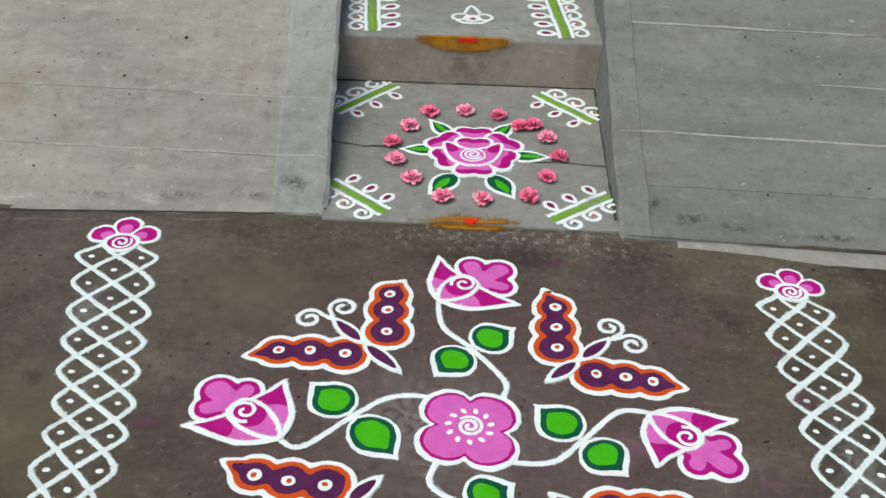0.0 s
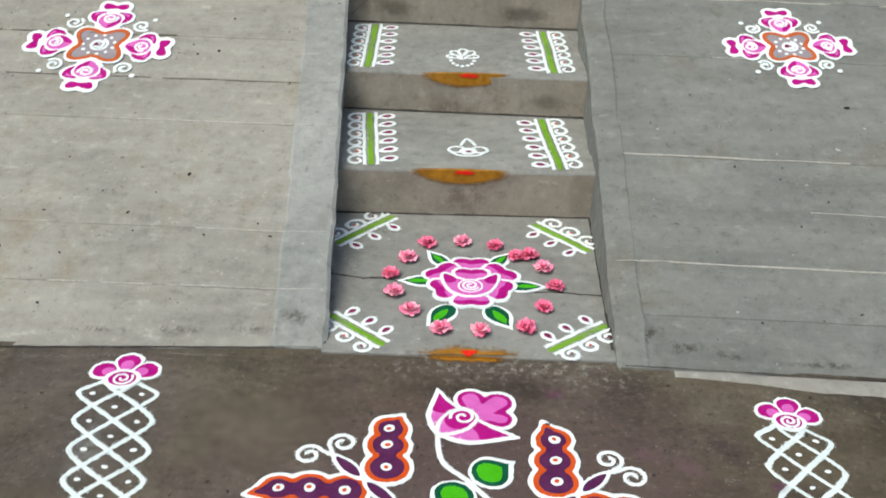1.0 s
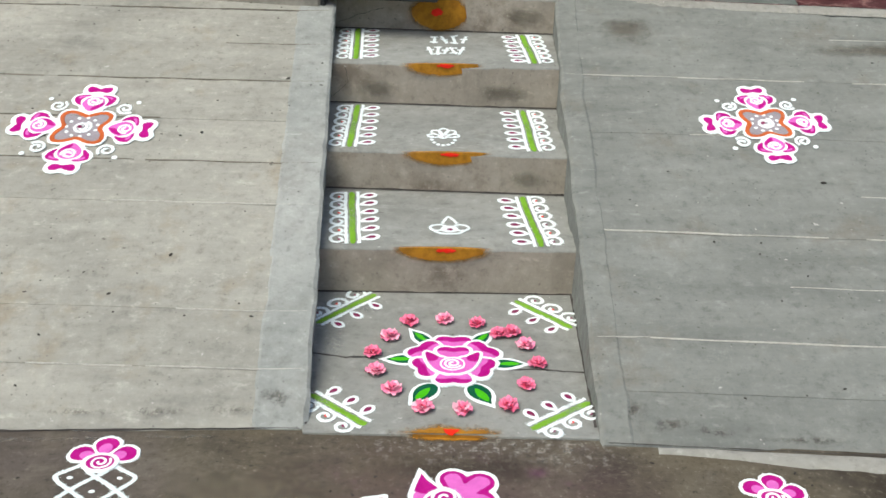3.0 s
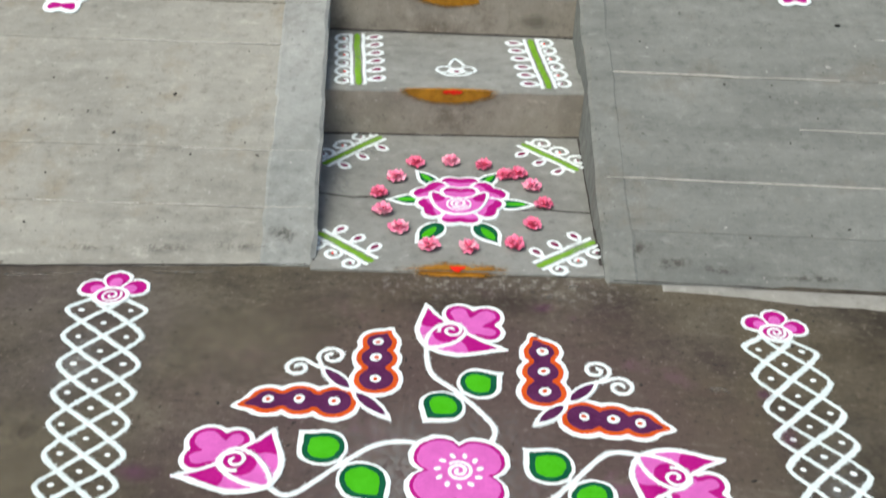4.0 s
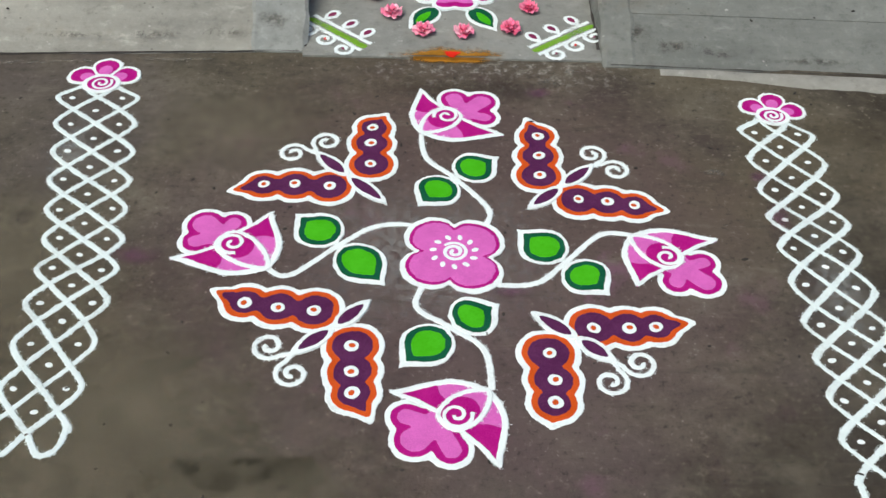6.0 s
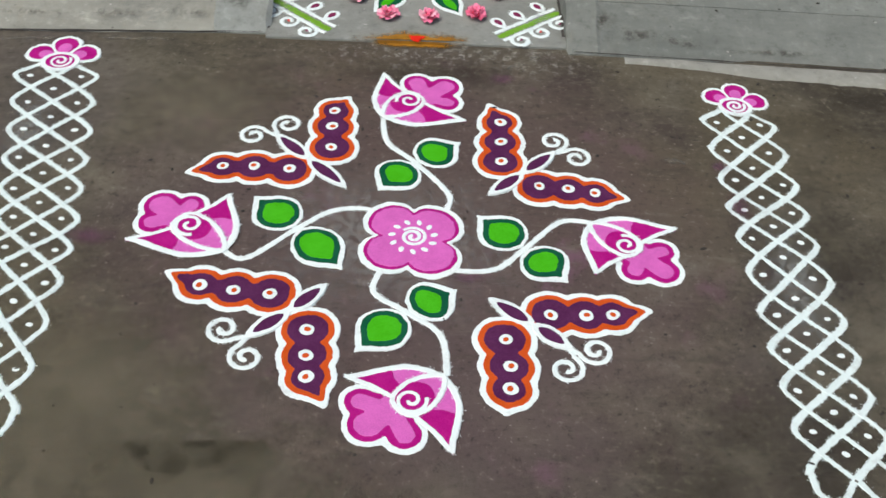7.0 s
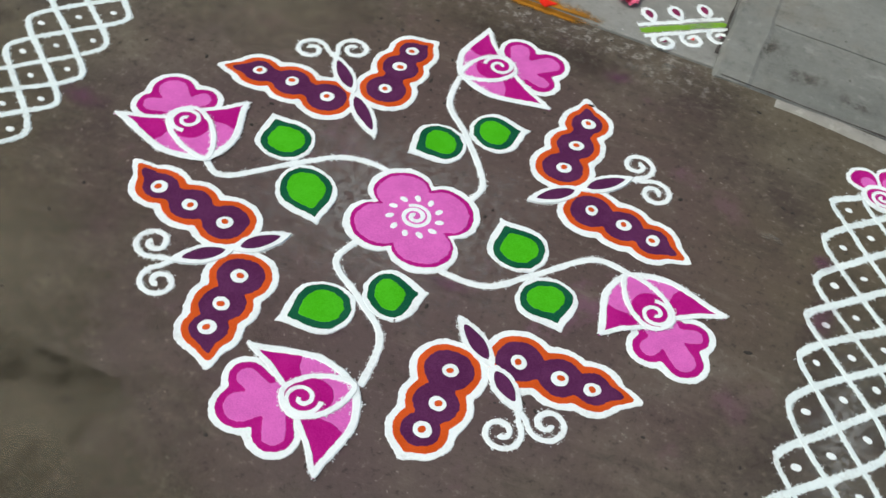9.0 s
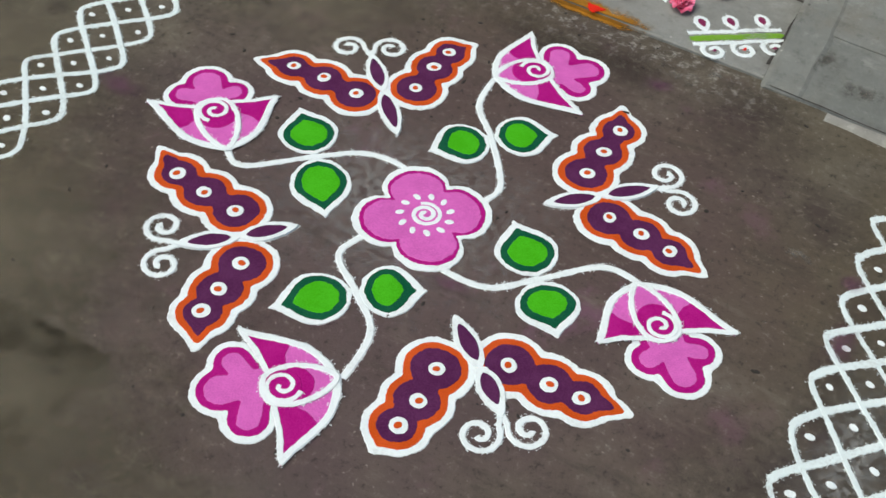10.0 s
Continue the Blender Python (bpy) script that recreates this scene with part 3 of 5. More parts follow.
def build_steps():
    stairs = thing("steps", "grey cement steps between two ramps, decorated with powder drawings", "steps", "", None, "structure")
    # bottom landing, cracked across into two slabs
    def landing(pts):
        bm = bmesh.new()
        t = [bm.verts.new((x, y, 0.010)) for x, y in pts]
        b = [bm.verts.new((x, y, -0.02)) for x, y in pts]
        bm.faces.new(t)
        for i in range(len(pts)):
            j = (i + 1) % len(pts)
            bm.faces.new((t[j], t[i], b[i], b[j]))
        bmesh.ops.bevel(bm, geom=[e for e in bm.edges if all(v.co.z > 0 for v in e.verts)], offset=0.004, segments=1, affect="EDGES")
        part("landing_slab", bm, STEP, stairs, "bottom landing slab cracked across")
    n = 44
    crack = []
    for i in range(n + 1):
        u = i / n
        x = -0.49 + 0.92 * u
        y = 1.150 - 0.10 * u + 0.012 * math.sin(u * 9) + 0.016 * noise.noise((u * 9, 0, 0)) + 0.006 * noise.noise((u * 30, 0, 5))
        crack.append((x, y))
    landing([(-0.408, 0.757), (0.400, 0.746), (0.43, 0.95)] + [(x, y - 0.0022) for x, y in reversed(crack)] + [(-0.45, 0.95)])
    landing([(x, y + 0.0022) for x, y in crack] + [(0.43, 1.56), (-0.50, 1.56)])
    bm = bmesh.new()
    ribs = []
    for x, y in crack:
        w = 0.0026 + 0.006 * abs(noise.noise((x * 17, 3, 3)))
        ribs.append((bm.verts.new((x, y - w, 0.0108)), bm.verts.new((x, y + w * 0.7, 0.0108))))
    for a, b in zip(ribs, ribs[1:]):
        bm.faces.new((a[0], b[0], b[1], a[1]))
    part("crack", bm, DARKLINE, stairs, "dark dirty crack")
    for k, (yl, yr, z0, z1) in enumerate(CRISE):
        last = k == len(CRISE) - 1
        nyl, nyr = (CRISE[k + 1][0], CRISE[k + 1][1]) if not last else (3.22, 3.16)
        xl, xr = left_edge(yl) - 0.085, right_edge(yr) + 0.03
        nx = 60
        bm = bmesh.new()
        cols = []
        for i in range(nx + 1):
            u = i / nx
            x = xl + (xr - xl) * u
            y = yl + (yr - yl) * u
            ny = nyl + (nyr - nyl) * u + 0.03
            wob = 0.004 * noise.noise((x * 5, k * 3.1, 0)) + 0.002 * noise.noise((x * 17, k, 5))
            chip = 0.005 + 0.009 * max(0, noise.noise((x * 13, k * 2.2, 9))) + 0.004 * max(0, noise.noise((x * 37, k * 2.2, 2)))
            cols.append([bm.verts.new(p) for p in ((x, y + wob + 0.002, z0 - 0.02), (x, y + wob * 0.5, z1 - chip - 0.004), (x, y + chip, z1 - 0.0005),
                                                   (x, (y + ny) / 2, z1 + wob * 0.3), (x, ny, z1))])
        for a, b in zip(cols, cols[1:]):
            for j in range(4):
                f = bm.faces.new((a[j], b[j], b[j + 1], a[j + 1]))
                f.material_index = 1 if j < 1 else 0
                f.smooth = j in (1, 2)
        ob = part("step", bm, STEP, stairs, "worn cement step with a brownish riser")
        ob.data.materials.append(RISER)
        # dark strip of uneven width in the corner under the riser
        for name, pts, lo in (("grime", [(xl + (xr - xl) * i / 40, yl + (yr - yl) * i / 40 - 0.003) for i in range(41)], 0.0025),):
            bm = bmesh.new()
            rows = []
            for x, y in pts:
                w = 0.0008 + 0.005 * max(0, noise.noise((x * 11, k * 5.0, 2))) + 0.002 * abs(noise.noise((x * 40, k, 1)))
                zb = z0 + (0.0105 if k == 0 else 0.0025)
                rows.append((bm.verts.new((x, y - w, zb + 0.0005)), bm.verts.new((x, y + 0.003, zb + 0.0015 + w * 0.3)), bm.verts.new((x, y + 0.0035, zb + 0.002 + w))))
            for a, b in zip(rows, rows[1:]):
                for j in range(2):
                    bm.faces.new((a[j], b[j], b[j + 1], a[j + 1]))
            part(name, bm, DARKLINE, stairs, "thin dark line under the riser")
    return stairs


STAIRS = build_steps()


def build_skirt():
    """Broken cement skirt in front of the foot of the right-hand ramp."""
    bm = bmesh.new()
    top, low = [], []
    n = 110
    for i in range(n + 1):
        u = i / n
        x = 0.55 + 2.05 * u
        back = 0.716 - 0.057 * (x - 0.42)
        front = back - 0.016 - 0.040 * min(1, max(0, (x - 0.6) / 0.5)) + (0.016 * noise.noise((x * 5, 0, 0)) + 0.007 * noise.noise((x * 23, 0, 6))) * min(1, max(0.2, (x - 0.55) / 0.4))
        h = 0.0065 + 0.003 * noise.noise((x * 8, 4, 0))
        top.append((bm.verts.new((x, back + 0.004, h)), bm.verts.new((x, front, h - 0.002))))
        low.append(bm.verts.new((x, front - 0.008, -0.01)))
    for i in range(n):
        bm.faces.new((top[i][0], top[i][1], top[i + 1][1], top[i + 1][0]))
        bm.faces.new((top[i][1], low[i], low[i + 1], top[i + 1][1]))
    tagged(part("skirt", bm, BAND, None, "", True), "broken pale cement skirt at the foot of the ramp", "kerb", "", "structure")


build_skirt()


def porch_y(x):
    """The front line of the porch tiles."""
    return 3.012 - ASKEW * max(0, x - 0.471)


def prism(pts, z0, z1):
    bm = bmesh.new()
    t = [bm.verts.new((x, y, z1)) for x, y in pts]
    b = [bm.verts.new((x, y, z0)) for x, y in pts]
    bm.faces.new(t)
    bm.faces.new(b[::-1])
    for i in range(len(pts)):
        j = (i + 1) % len(pts)
        bm.faces.new((t[j], t[i], b[i], b[j]))
    return bm


def build_porch():
    floor = thing("porch_floor", "porch floor of maroon and grey marble tiles in a chequer", "floor", "", None, "structure")
    rim = [(-3.7, 3.05), (-0.50, 3.05), (-0.50, 3.19), (0.42, 3.19), (0.44, porch_y(0.44) + 0.01), (3.7, porch_y(3.7) + 0.01), (3.7, 6.4), (-3.7, 6.4)]
    part("porch_base", prism(rim, -0.02, 0.64), BAND, floor)
    # square tiles on a grid that stands askew, cut off along the front
    size, turn, start = 0.43, -math.atan(ASKEW), Vector((0.590, 3.022))
    R = Matrix.Rotation(turn, 2)
    for i in range(-9, 8):
        for j in range(-2, 8):
            g = 0.0015
            quad = [start + R @ Vector((i * size + u, j * size + v)) for u, v in ((g, g), (size - g, g), (size - g, size - g), (g, size - g))]
            cut = []
            for p, q in zip(quad, quad[1:] + quad[:1]):
                dp, dq = p.y - porch_y(p.x), q.y - porch_y(q.x)
                if dp >= 0:
                    cut.append(p)
                if dp * dq < 0:
                    cut.append(p.lerp(q, dp / (dp - dq)))
            if len(cut) > 2 and max(p.y for p in cut) < 6.4 and max(abs(p.x) for p in cut) < 3.7:
                part("tile", prism([tuple(p) for p in cut], PORCH - 0.011, PORCH + 0.003), TILE_GREY if (i + j) % 2 else TILE_RED, floor)
    return floor


PORCH_FLOOR = build_porch()


def build_mortar():
    """Ragged bead of pale mortar that closes the front of the porch tiles down to the ramp."""
    bm = bmesh.new()
    rows, apron = [], []
    for i in range(301):
        x = 0.36 + 2.2 * i / 300
        f = porch_y(x)
        y = f - 0.030 + 0.010 * noise.noise((x * 6, 1, 0)) + 0.008 * noise.noise((x * 21, 2, 0)) + 0.004 * noise.noise((x * 60, 2, 5))
        rows.append([bm.verts.new(p) for p in ((x, y - 0.012, PORCH - 0.016), (x, y, PORCH - 0.006 + 0.002 * noise.noise((x * 30, 0, 3))), (x, f - 0.006 + 0.004 * noise.noise((x * 25, 7, 0)), PORCH + 0.002), (x, f + 0.008, PORCH + 0.0045))])
        apron.append([(x, f - 0.16, ramp_z(f - 0.16) - 0.004), (x, f - 0.10, ramp_z(f - 0.10) + 0.008 + 0.03 * max(0, (3.0 - f) * 0.4)), (x, f - 0.02, PORCH - 0.010)])
    for a, b in zip(rows, rows[1:]):
        for j in range(3):
            bm.faces.new((a[j], b[j], b[j + 1], a[j + 1]))
    part("mortar_bead", bm, BAND, PORCH_FLOOR, "ragged pale mortar edge under the tiles")
    bm = bmesh.new()
    rows = [[bm.verts.new(p) for p in r] for r in apron if r[0][0] > 0.5]
    for a, b in zip(rows, rows[1:]):
        for j in range(2):
            bm.faces.new((a[j], b[j], b[j + 1], a[j + 1]))
    part("apron", bm, RAMP2, RAMP_R, "cement made up to the porch", True)


build_mortar()


def build_sky_blockers():
    """Plain unseen wall and ceiling behind the tiles, added to block sky light."""
    for name, c, d, label in (("wall_north", (0, 6.50, 1.9), (7.6, 0.2, 3.8), "plain unseen wall added behind the porch to block sky light"),
                              ("ceiling", (0, 5.0, 3.70), (7.6, 3.2, 0.14), "plain unseen slab added over the tiles to block sky light")):
        bm = bmesh.new()
        bmesh.ops.create_cube(bm, size=1, matrix=Matrix.Translation(c) @ Matrix.Diagonal((*d, 1)))
        tagged(part(name, bm, BAND, None), label, name.split("_")[0], "", "structure")


build_sky_blockers()


# ---- powder drawings on the yard ----
Z0 = 0.0014   # first layer of powder over the cement
LAY = 0.0007  # each further layer


def butterfly(J, wing_a, wing_b, body, curls, size=1.0):
    """J: where the wings meet; each wing: three spot centres and the tip; body: tail and head ends; curls: centres of the two feelers."""
    ob = thing("rangoli_butterfly", "purple and orange powder butterfly outlined in white on the yard", "rangoli", "butterflies of the drawing", pose(J[0], J[1], 0))
    o = Vector(J)

    def loc(p):
        return Vector(p) - o
    radii = [0.049 * size, 0.046 * size, 0.040 * size]
    for turn, w in enumerate((wing_a, wing_b)):
        up = turn * 0.00025
        cs, tip = [loc(p) for p in w[:3]], loc(w[3])
        spots = list(cs)
        ax = (tip - cs[0]).normalized()
        hd = loc(body[1])
        lift = (hd - ax * hd.dot(ax)).normalized() * -0.0025
        cs = [c + lift for c in cs]
        far = tip - (tip - cs[2]).normalized() * 0.019
        wing = fill("wing", lobed_outline(cs, far, radii, 0.0165), up + Z0, WHITE, ob, 0.0014, 0.0016, "white powder outline of the wing")
        fill("wing_border", lobed_outline(cs, far, radii, 0.0040), up + Z0 + LAY, ORANGE, wing, 0.0010, LAY, "orange powder border")
        fill("wing_fill", lobed_outline(cs, far, radii, -0.0085), up + Z0 + 2 * LAY, PURPLE, wing, 0.0012, LAY, "dark purple powder")
        for c in spots:
            r = rng.uniform(0.0135, 0.0155)
            fill("spot", circle(c, r, 16, rng.uniform(0.8, 1.0), rng.uniform(0, 3)), Z0 + 3 * LAY, WHITE, wing, 0.0008, LAY, "", False)
            fill("spot_centre", circle(c + Vector((rng.uniform(-1, 1), rng.uniform(-1, 1))) * 0.002, r * 0.42, 10, 0.8, rng.uniform(0, 3)), Z0 + 4 * LAY, ORANGE, wing, 0.0004, LAY, "", False)
    for up, end in zip((0, 0.00025), body):
        e = loc(end)
        leaf = drop_leaf(e.normalized() * -0.004, e, 0.021 * size, 0.8)
        b = fill("body", leaf, up + Z0 + 4 * LAY, WHITE, ob, 0.0012, 0.0040, "white powder outline of the body")
        d = e.normalized()
        fill("body_fill", drop_leaf(d * 0.014, e - d * 0.022, 0.0125 * size, 0.75), up + Z0 + 5 * LAY, PURPLE, b, 0.0006, LAY, "dark purple powder")
    head = loc(body[1])
    out = head.normalized()
    for c in curls:
        c = loc(c)
        side = 1 if out.cross(c - head) > 0 else -1
        r = 0.0345 * size
        ring = spiral(c, r, 1.45, math.atan2(head.y - c.y, head.x - c.x) + side * 0.30, side, 40, 0.16)
        line("feeler", [head - out * 0.010] + ring, 0.0105 * size, Z0 + LAY, WHITE, ob, rough=0.14)
    return ob


butterfly((-0.253, 0.257), [(-0.293, 0.220), (-0.375, 0.226), (-0.448, 0.223), (-0.532, 0.198)],
          [(-0.202, 0.303), (-0.205, 0.384), (-0.203, 0.445), (-0.168, 0.508)], [(-0.156, 0.159), (-0.340, 0.350)], [(-0.391, 0.342), (-0.313, 0.388)])
butterfly((0.253, 0.226), [(0.204, 0.268), (0.206, 0.342), (0.208, 0.418), (0.180, 0.496)],
          [(0.289, 0.182), (0.356, 0.175), (0.417, 0.164), (0.498, 0.144)], [(0.168, 0.145), (0.338, 0.313)], [(0.334, 0.351), (0.386, 0.291)])
butterfly((-0.250, -0.229), [(-0.294, -0.181), (-0.371, -0.173), (-0.442, -0.161), (-0.521, -0.120)],
          [(-0.210, -0.278), (-0.206, -0.345), (-0.201, -0.399), (-0.159, -0.471)], [(-0.178, -0.147), (-0.333, -0.304)], [(-0.377, -0.279), (-0.323, -0.351)])
butterfly((0.249, -0.250), [(0.287, -0.221), (0.360, -0.221), (0.416, -0.217), (0.501, -0.201)],
          [(0.191, -0.291), (0.197, -0.361), (0.195, -0.417), (0.182, -0.481)], [(0.159, -0.177), (0.325, -0.315)], [(0.371, -0.314), (0.308, -0.363)])


def lotus(B, C, tip_l, tip_r, lobes, size=1.0):
    """B: foot of the flower, C: middle of its curl, the tips of its outer petals (left and right of the way B to C), the lobes of its crown (across, along, radius)."""
    ob = thing("rangoli_lotus", "pink and magenta powder lotus outlined in white on the yard", "rangoli", "lotuses of the drawing", pose(B[0], B[1], 0))
    o = Vector(B)
    c = Vector(C) - o
    up = c.normalized()
    rt = Vector((up.y, -up.x))
    tl, tr = Vector(tip_l) - o, Vector(tip_r) - o
    reach = c.length

    def at(v, u):
        return rt * v * size + up * u * size
    # three-lobed crown behind the curl
    middle = sum(v for v, u, r in lobes) / 3
    lobes = [(rt * v + up * u, r) for v, u, r in lobes]
    mid = rt * middle + up * (reach + 0.045)
    lobes += [(mid - up * 0.012, 0.042)] + [(mid.lerp(p, 0.55), r * 0.9) for p, r in lobes]
    crown = fill("crown", discs_outline(mid, lobes, 84, 0.013), Z0, WHITE, ob, 0.0013, 0.0016, "white powder outline of the crown")
    fill("crown_border", discs_outline(mid, lobes, 84, 0.0015), Z0 + LAY, MAGENTA, crown, 0.0010, LAY, "magenta powder border")
    fill("crown_fill", discs_outline(mid, lobes, 84, -0.0105), Z0 + 2 * LAY, PINK, crown, 0.0012, LAY, "pink powder")
    z = Z0 + 3 * LAY
    wide = 0.0385 * size
    shoulder = reach + 0.026 * size
    heart = spline([rt * v * wide + up * u for v, u in ((0, 0), (-0.72, reach * 0.36), (-1, reach * 0.84), (-0.75, shoulder), (0, shoulder + 0.011), (0.75, shoulder), (1, reach * 0.84), (0.72, reach * 0.36))], 8, True)
    for tip, sg in ((tl, -1), (tr, 1)):
        z += 0.0002 * (sg > 0)
        inner = tip.lerp(rt * sg * wide * 0.8 + up * shoulder, 0.5) + up * -0.006
        L = tip.length
        out = Vector((-tip.y, tip.x)) / L
        if out.dot(rt) * sg < 0:
            out = -out
        edge_out = spline([at(0, 0)] + [tip * s + out * L * w for s, w in ((0.18, 0.085), (0.40, 0.125), (0.65, 0.070), (0.86, 0.006), (1.0, 0.0))], 6)
        edge_in = spline([tip, inner, rt * sg * wide * 0.88 + up * (shoulder - 0.008), rt * sg * wide + up * reach * 0.8, at(sg * 0.02, 0.025)], 7)
        outline = edge_out + edge_in[1:]
        petal = fill("outer_petal", outline, z, PINK, ob, 0.0006, 0.003, "pink powder petal")
        cut0, cut1 = edge_out[int(len(edge_out) * 0.50)], rt * sg * wide * 1.05 + up * reach * 0.92
        deep = [p for p in edge_out[int(len(edge_out) * 0.50):]] + [p for p in edge_in[1:] if p.dot(up) > reach * 0.88 and (p - cut1).dot(rt) * sg > -0.004]
        bulge = (cut0 + cut1) / 2 + (cut0 - cut1).normalized().orthogonal() * 0.006
        fill("deep_tip", deep + [cut1, bulge], z + LAY, MAGENTA, petal, 0.0008, LAY, "magenta powder at the petal tip")
        bm = bmesh.new()
        ribbon(bm, edge_out, 0.0150 * size, z + 2 * LAY, False, 0.12, (0, 0.12))
        ribbon(bm, [tip, inner, rt * sg * wide * 0.85 + up * (shoulder - 0.002)], 0.0115 * size, z + 2 * LAY, False, 0.12, (0.2, 0))
        part("petal_outline", bm, WHITE, petal, "white powder line")
    core = fill("heart_petal", heart, z + 2 * LAY, PINK, ob, 0.0008, 0.003, "pink powder heart")
    dark = [c + up * -0.012 * size + (rt * math.cos(a) + up * math.sin(a)) * (0.036 if math.sin(a) < 0.2 else 0.031) * size for a in (math.pi * 2 * i / 24 for i in range(24))]
    fill("heart_shade", dark, z + 3 * LAY, MAGENTA, core, 0.0008, LAY, "magenta powder ring")
    line("heart_outline", heart, 0.0115 * size, z + 4 * LAY, WHITE, core, True, "white powder line", rough=0.12)
    ang = math.atan2(up.y, up.x)
    fill("curl_ground", circle(c + up * 0.004, 0.031 * size, 24), z + 4 * LAY, MAGENTA, core, 0.0006, LAY, "", False)
    line("curl", spiral(c + up * 0.004, 0.0325 * size, 1.5, ang + 2.6, -1, 46, 0.14), 0.0100 * size, z + 5 * LAY, WHITE, core, label="white powder curl", rough=0.12)
    return ob


lotus((-0.407, -0.057), (-0.489, 0.015), (-0.623, -0.031), (-0.417, 0.123), ((-0.046, 0.180, 0.031), (0.002, 0.208, 0.040), (0.045, 0.164, 0.029)), 1.0)
lotus((-0.080, 0.427), (-0.022, 0.490), (-0.088, 0.611), (0.123, 0.419), ((-0.038, 0.160, 0.033), (0.021, 0.198, 0.036), (0.070, 0.155, 0.028)), 0.98)
lotus((0.397, 0.056), (0.465, -0.008), (0.589, 0.049), (0.391, -0.100), ((-0.042, 0.162, 0.027), (0.004, 0.200, 0.034), (0.046, 0.156, 0.028)), 0.92)
lotus((0.065, -0.392), (0.005, -0.450), (0.083, -0.572), (-0.128, -0.395), ((-0.048, 0.148, 0.031), (0.015, 0.182, 0.038), (0.064, 0.157, 0.030)), 0.95)


def leaf_stem(path, node, tips):
    """A white stem with two green leaves at its node."""
    ob = thing("rangoli_vine", "white powder vine with two green leaves on the yard", "rangoli", "stems of the drawing", pose(node[0], node[1], 0))
    o = Vector(node)
    line("stem", spline([Vector(path[0]) * 0.72 - o] + [Vector(p) - o for p in path], 10), 0.0135, Z0 + 0.0003, WHITE, ob, label="white powder line", rough=0.12)
    for t in tips:
        e = Vector(t) - o
        d = e.normalized()
        a = d * 0.006
        leaf = fill("leaf", drop_leaf(a, e + d * 0.006, 0.0575, 0.60, 16, 0.46, 0.75), Z0 + LAY, WHITE, ob, 0.0013, 0.0026, "white powder outline of the leaf")
        fill("leaf_border", drop_leaf(a + d * 0.010, e - d * 0.014, 0.0485, 0.60, 16, 0.46, 0.65), Z0 + 2 * LAY, DARKGREEN, leaf, 0.0012, LAY, "dark green powder border")
        fill("leaf_fill", drop_leaf(a + d * 0.023, e - d * 0.036, 0.0345, 0.5, 14, 0.47, 0.4), Z0 + 3 * LAY, GREEN, leaf, 0.0014, LAY, "bright green powder")
    return ob


leaf_stem([(0.077, 0.105), (0.074, 0.156), (-0.002, 0.259), (-0.067, 0.330), (-0.082, 0.424)], (-0.002, 0.259), [(0.103, 0.333), (-0.081, 0.157)])
leaf_stem([(-0.103, 0.090), (-0.182, 0.081), (-0.255, 0.022), (-0.355, -0.075), (-0.405, -0.058)], (-0.255, 0.022), [(-0.360, 0.118), (-0.153, -0.101)])
leaf_stem([(0.085, -0.096), (0.177, -0.091), (0.245, -0.024), (0.330, 0.064), (0.405, 0.062)], (0.245, -0.024), [(0.145, 0.073), (0.327, -0.121)])
leaf_stem([(-0.066, -0.097), (-0.080, -0.167), (-0.011, -0.221), (0.060, -0.284), (0.072, -0.388)], (-0.011, -0.221), [(0.090, -0.158), (-0.107, -0.327)])


def centre_flower():
    ob = thing("rangoli_flower", "large four-petalled pink flower drawn in powder with white outline", "rangoli", "", pose(0, 0, 0))

    # bearing and depth of each notch, and the reach of the petal after it
    petals = ((-12, 0.063, 0.110), (91, 0.071, 0.119), (178, 0.066, 0.122), (263, 0.080, 0.123))

    def ring(grow):
        out = []
        for i, (b0, n0, reach) in enumerate(petals):
            b1, n1 = (petals[i + 1][0], petals[i + 1][1]) if i < 3 else (petals[0][0] + 360, petals[0][1])
            for j in range(26):
                f = j / 26
                r = n0 + (n1 - n0) * f
                r += (reach - r) * math.sin(math.pi * f) ** 0.55 + grow
                a = radians(b0 + (b1 - b0) * f)
                out.append(Vector((math.cos(a), math.sin(a))) * r)
        return smooth_closed(out)
    fl = fill("petals_outline", ring(0.0135), Z0 + LAY, WHITE, ob, 0.0014, 0.0028, "white powder outline")
    fill("petals_border", ring(0.0), Z0 + 2 * LAY, MAGENTA, fl, 0.0012, LAY, "magenta powder border")
    fill("petals_fill", ring(-0.0085), Z0 + 3 * LAY, PINK, fl, 0.0016, LAY, "pink powder")
    line("curl", spiral((-0.001, 0), 0.029, 2.1, 2.4, -1, 50, 0.12), 0.0098, Z0 + 4 * LAY, WHITE, ob, label="white powder curl")
    for i in range(11):
        a = 2 * math.pi * i / 11 + 0.15
        fill("dot", circle((-0.001 + 0.047 * math.cos(a), 0.047 * math.sin(a)), 0.0078, 10, 0.62, a + 0.4), Z0 + 4 * LAY, WHITE, ob, 0.0005, LAY, "", False)
    return ob


centre_flower()


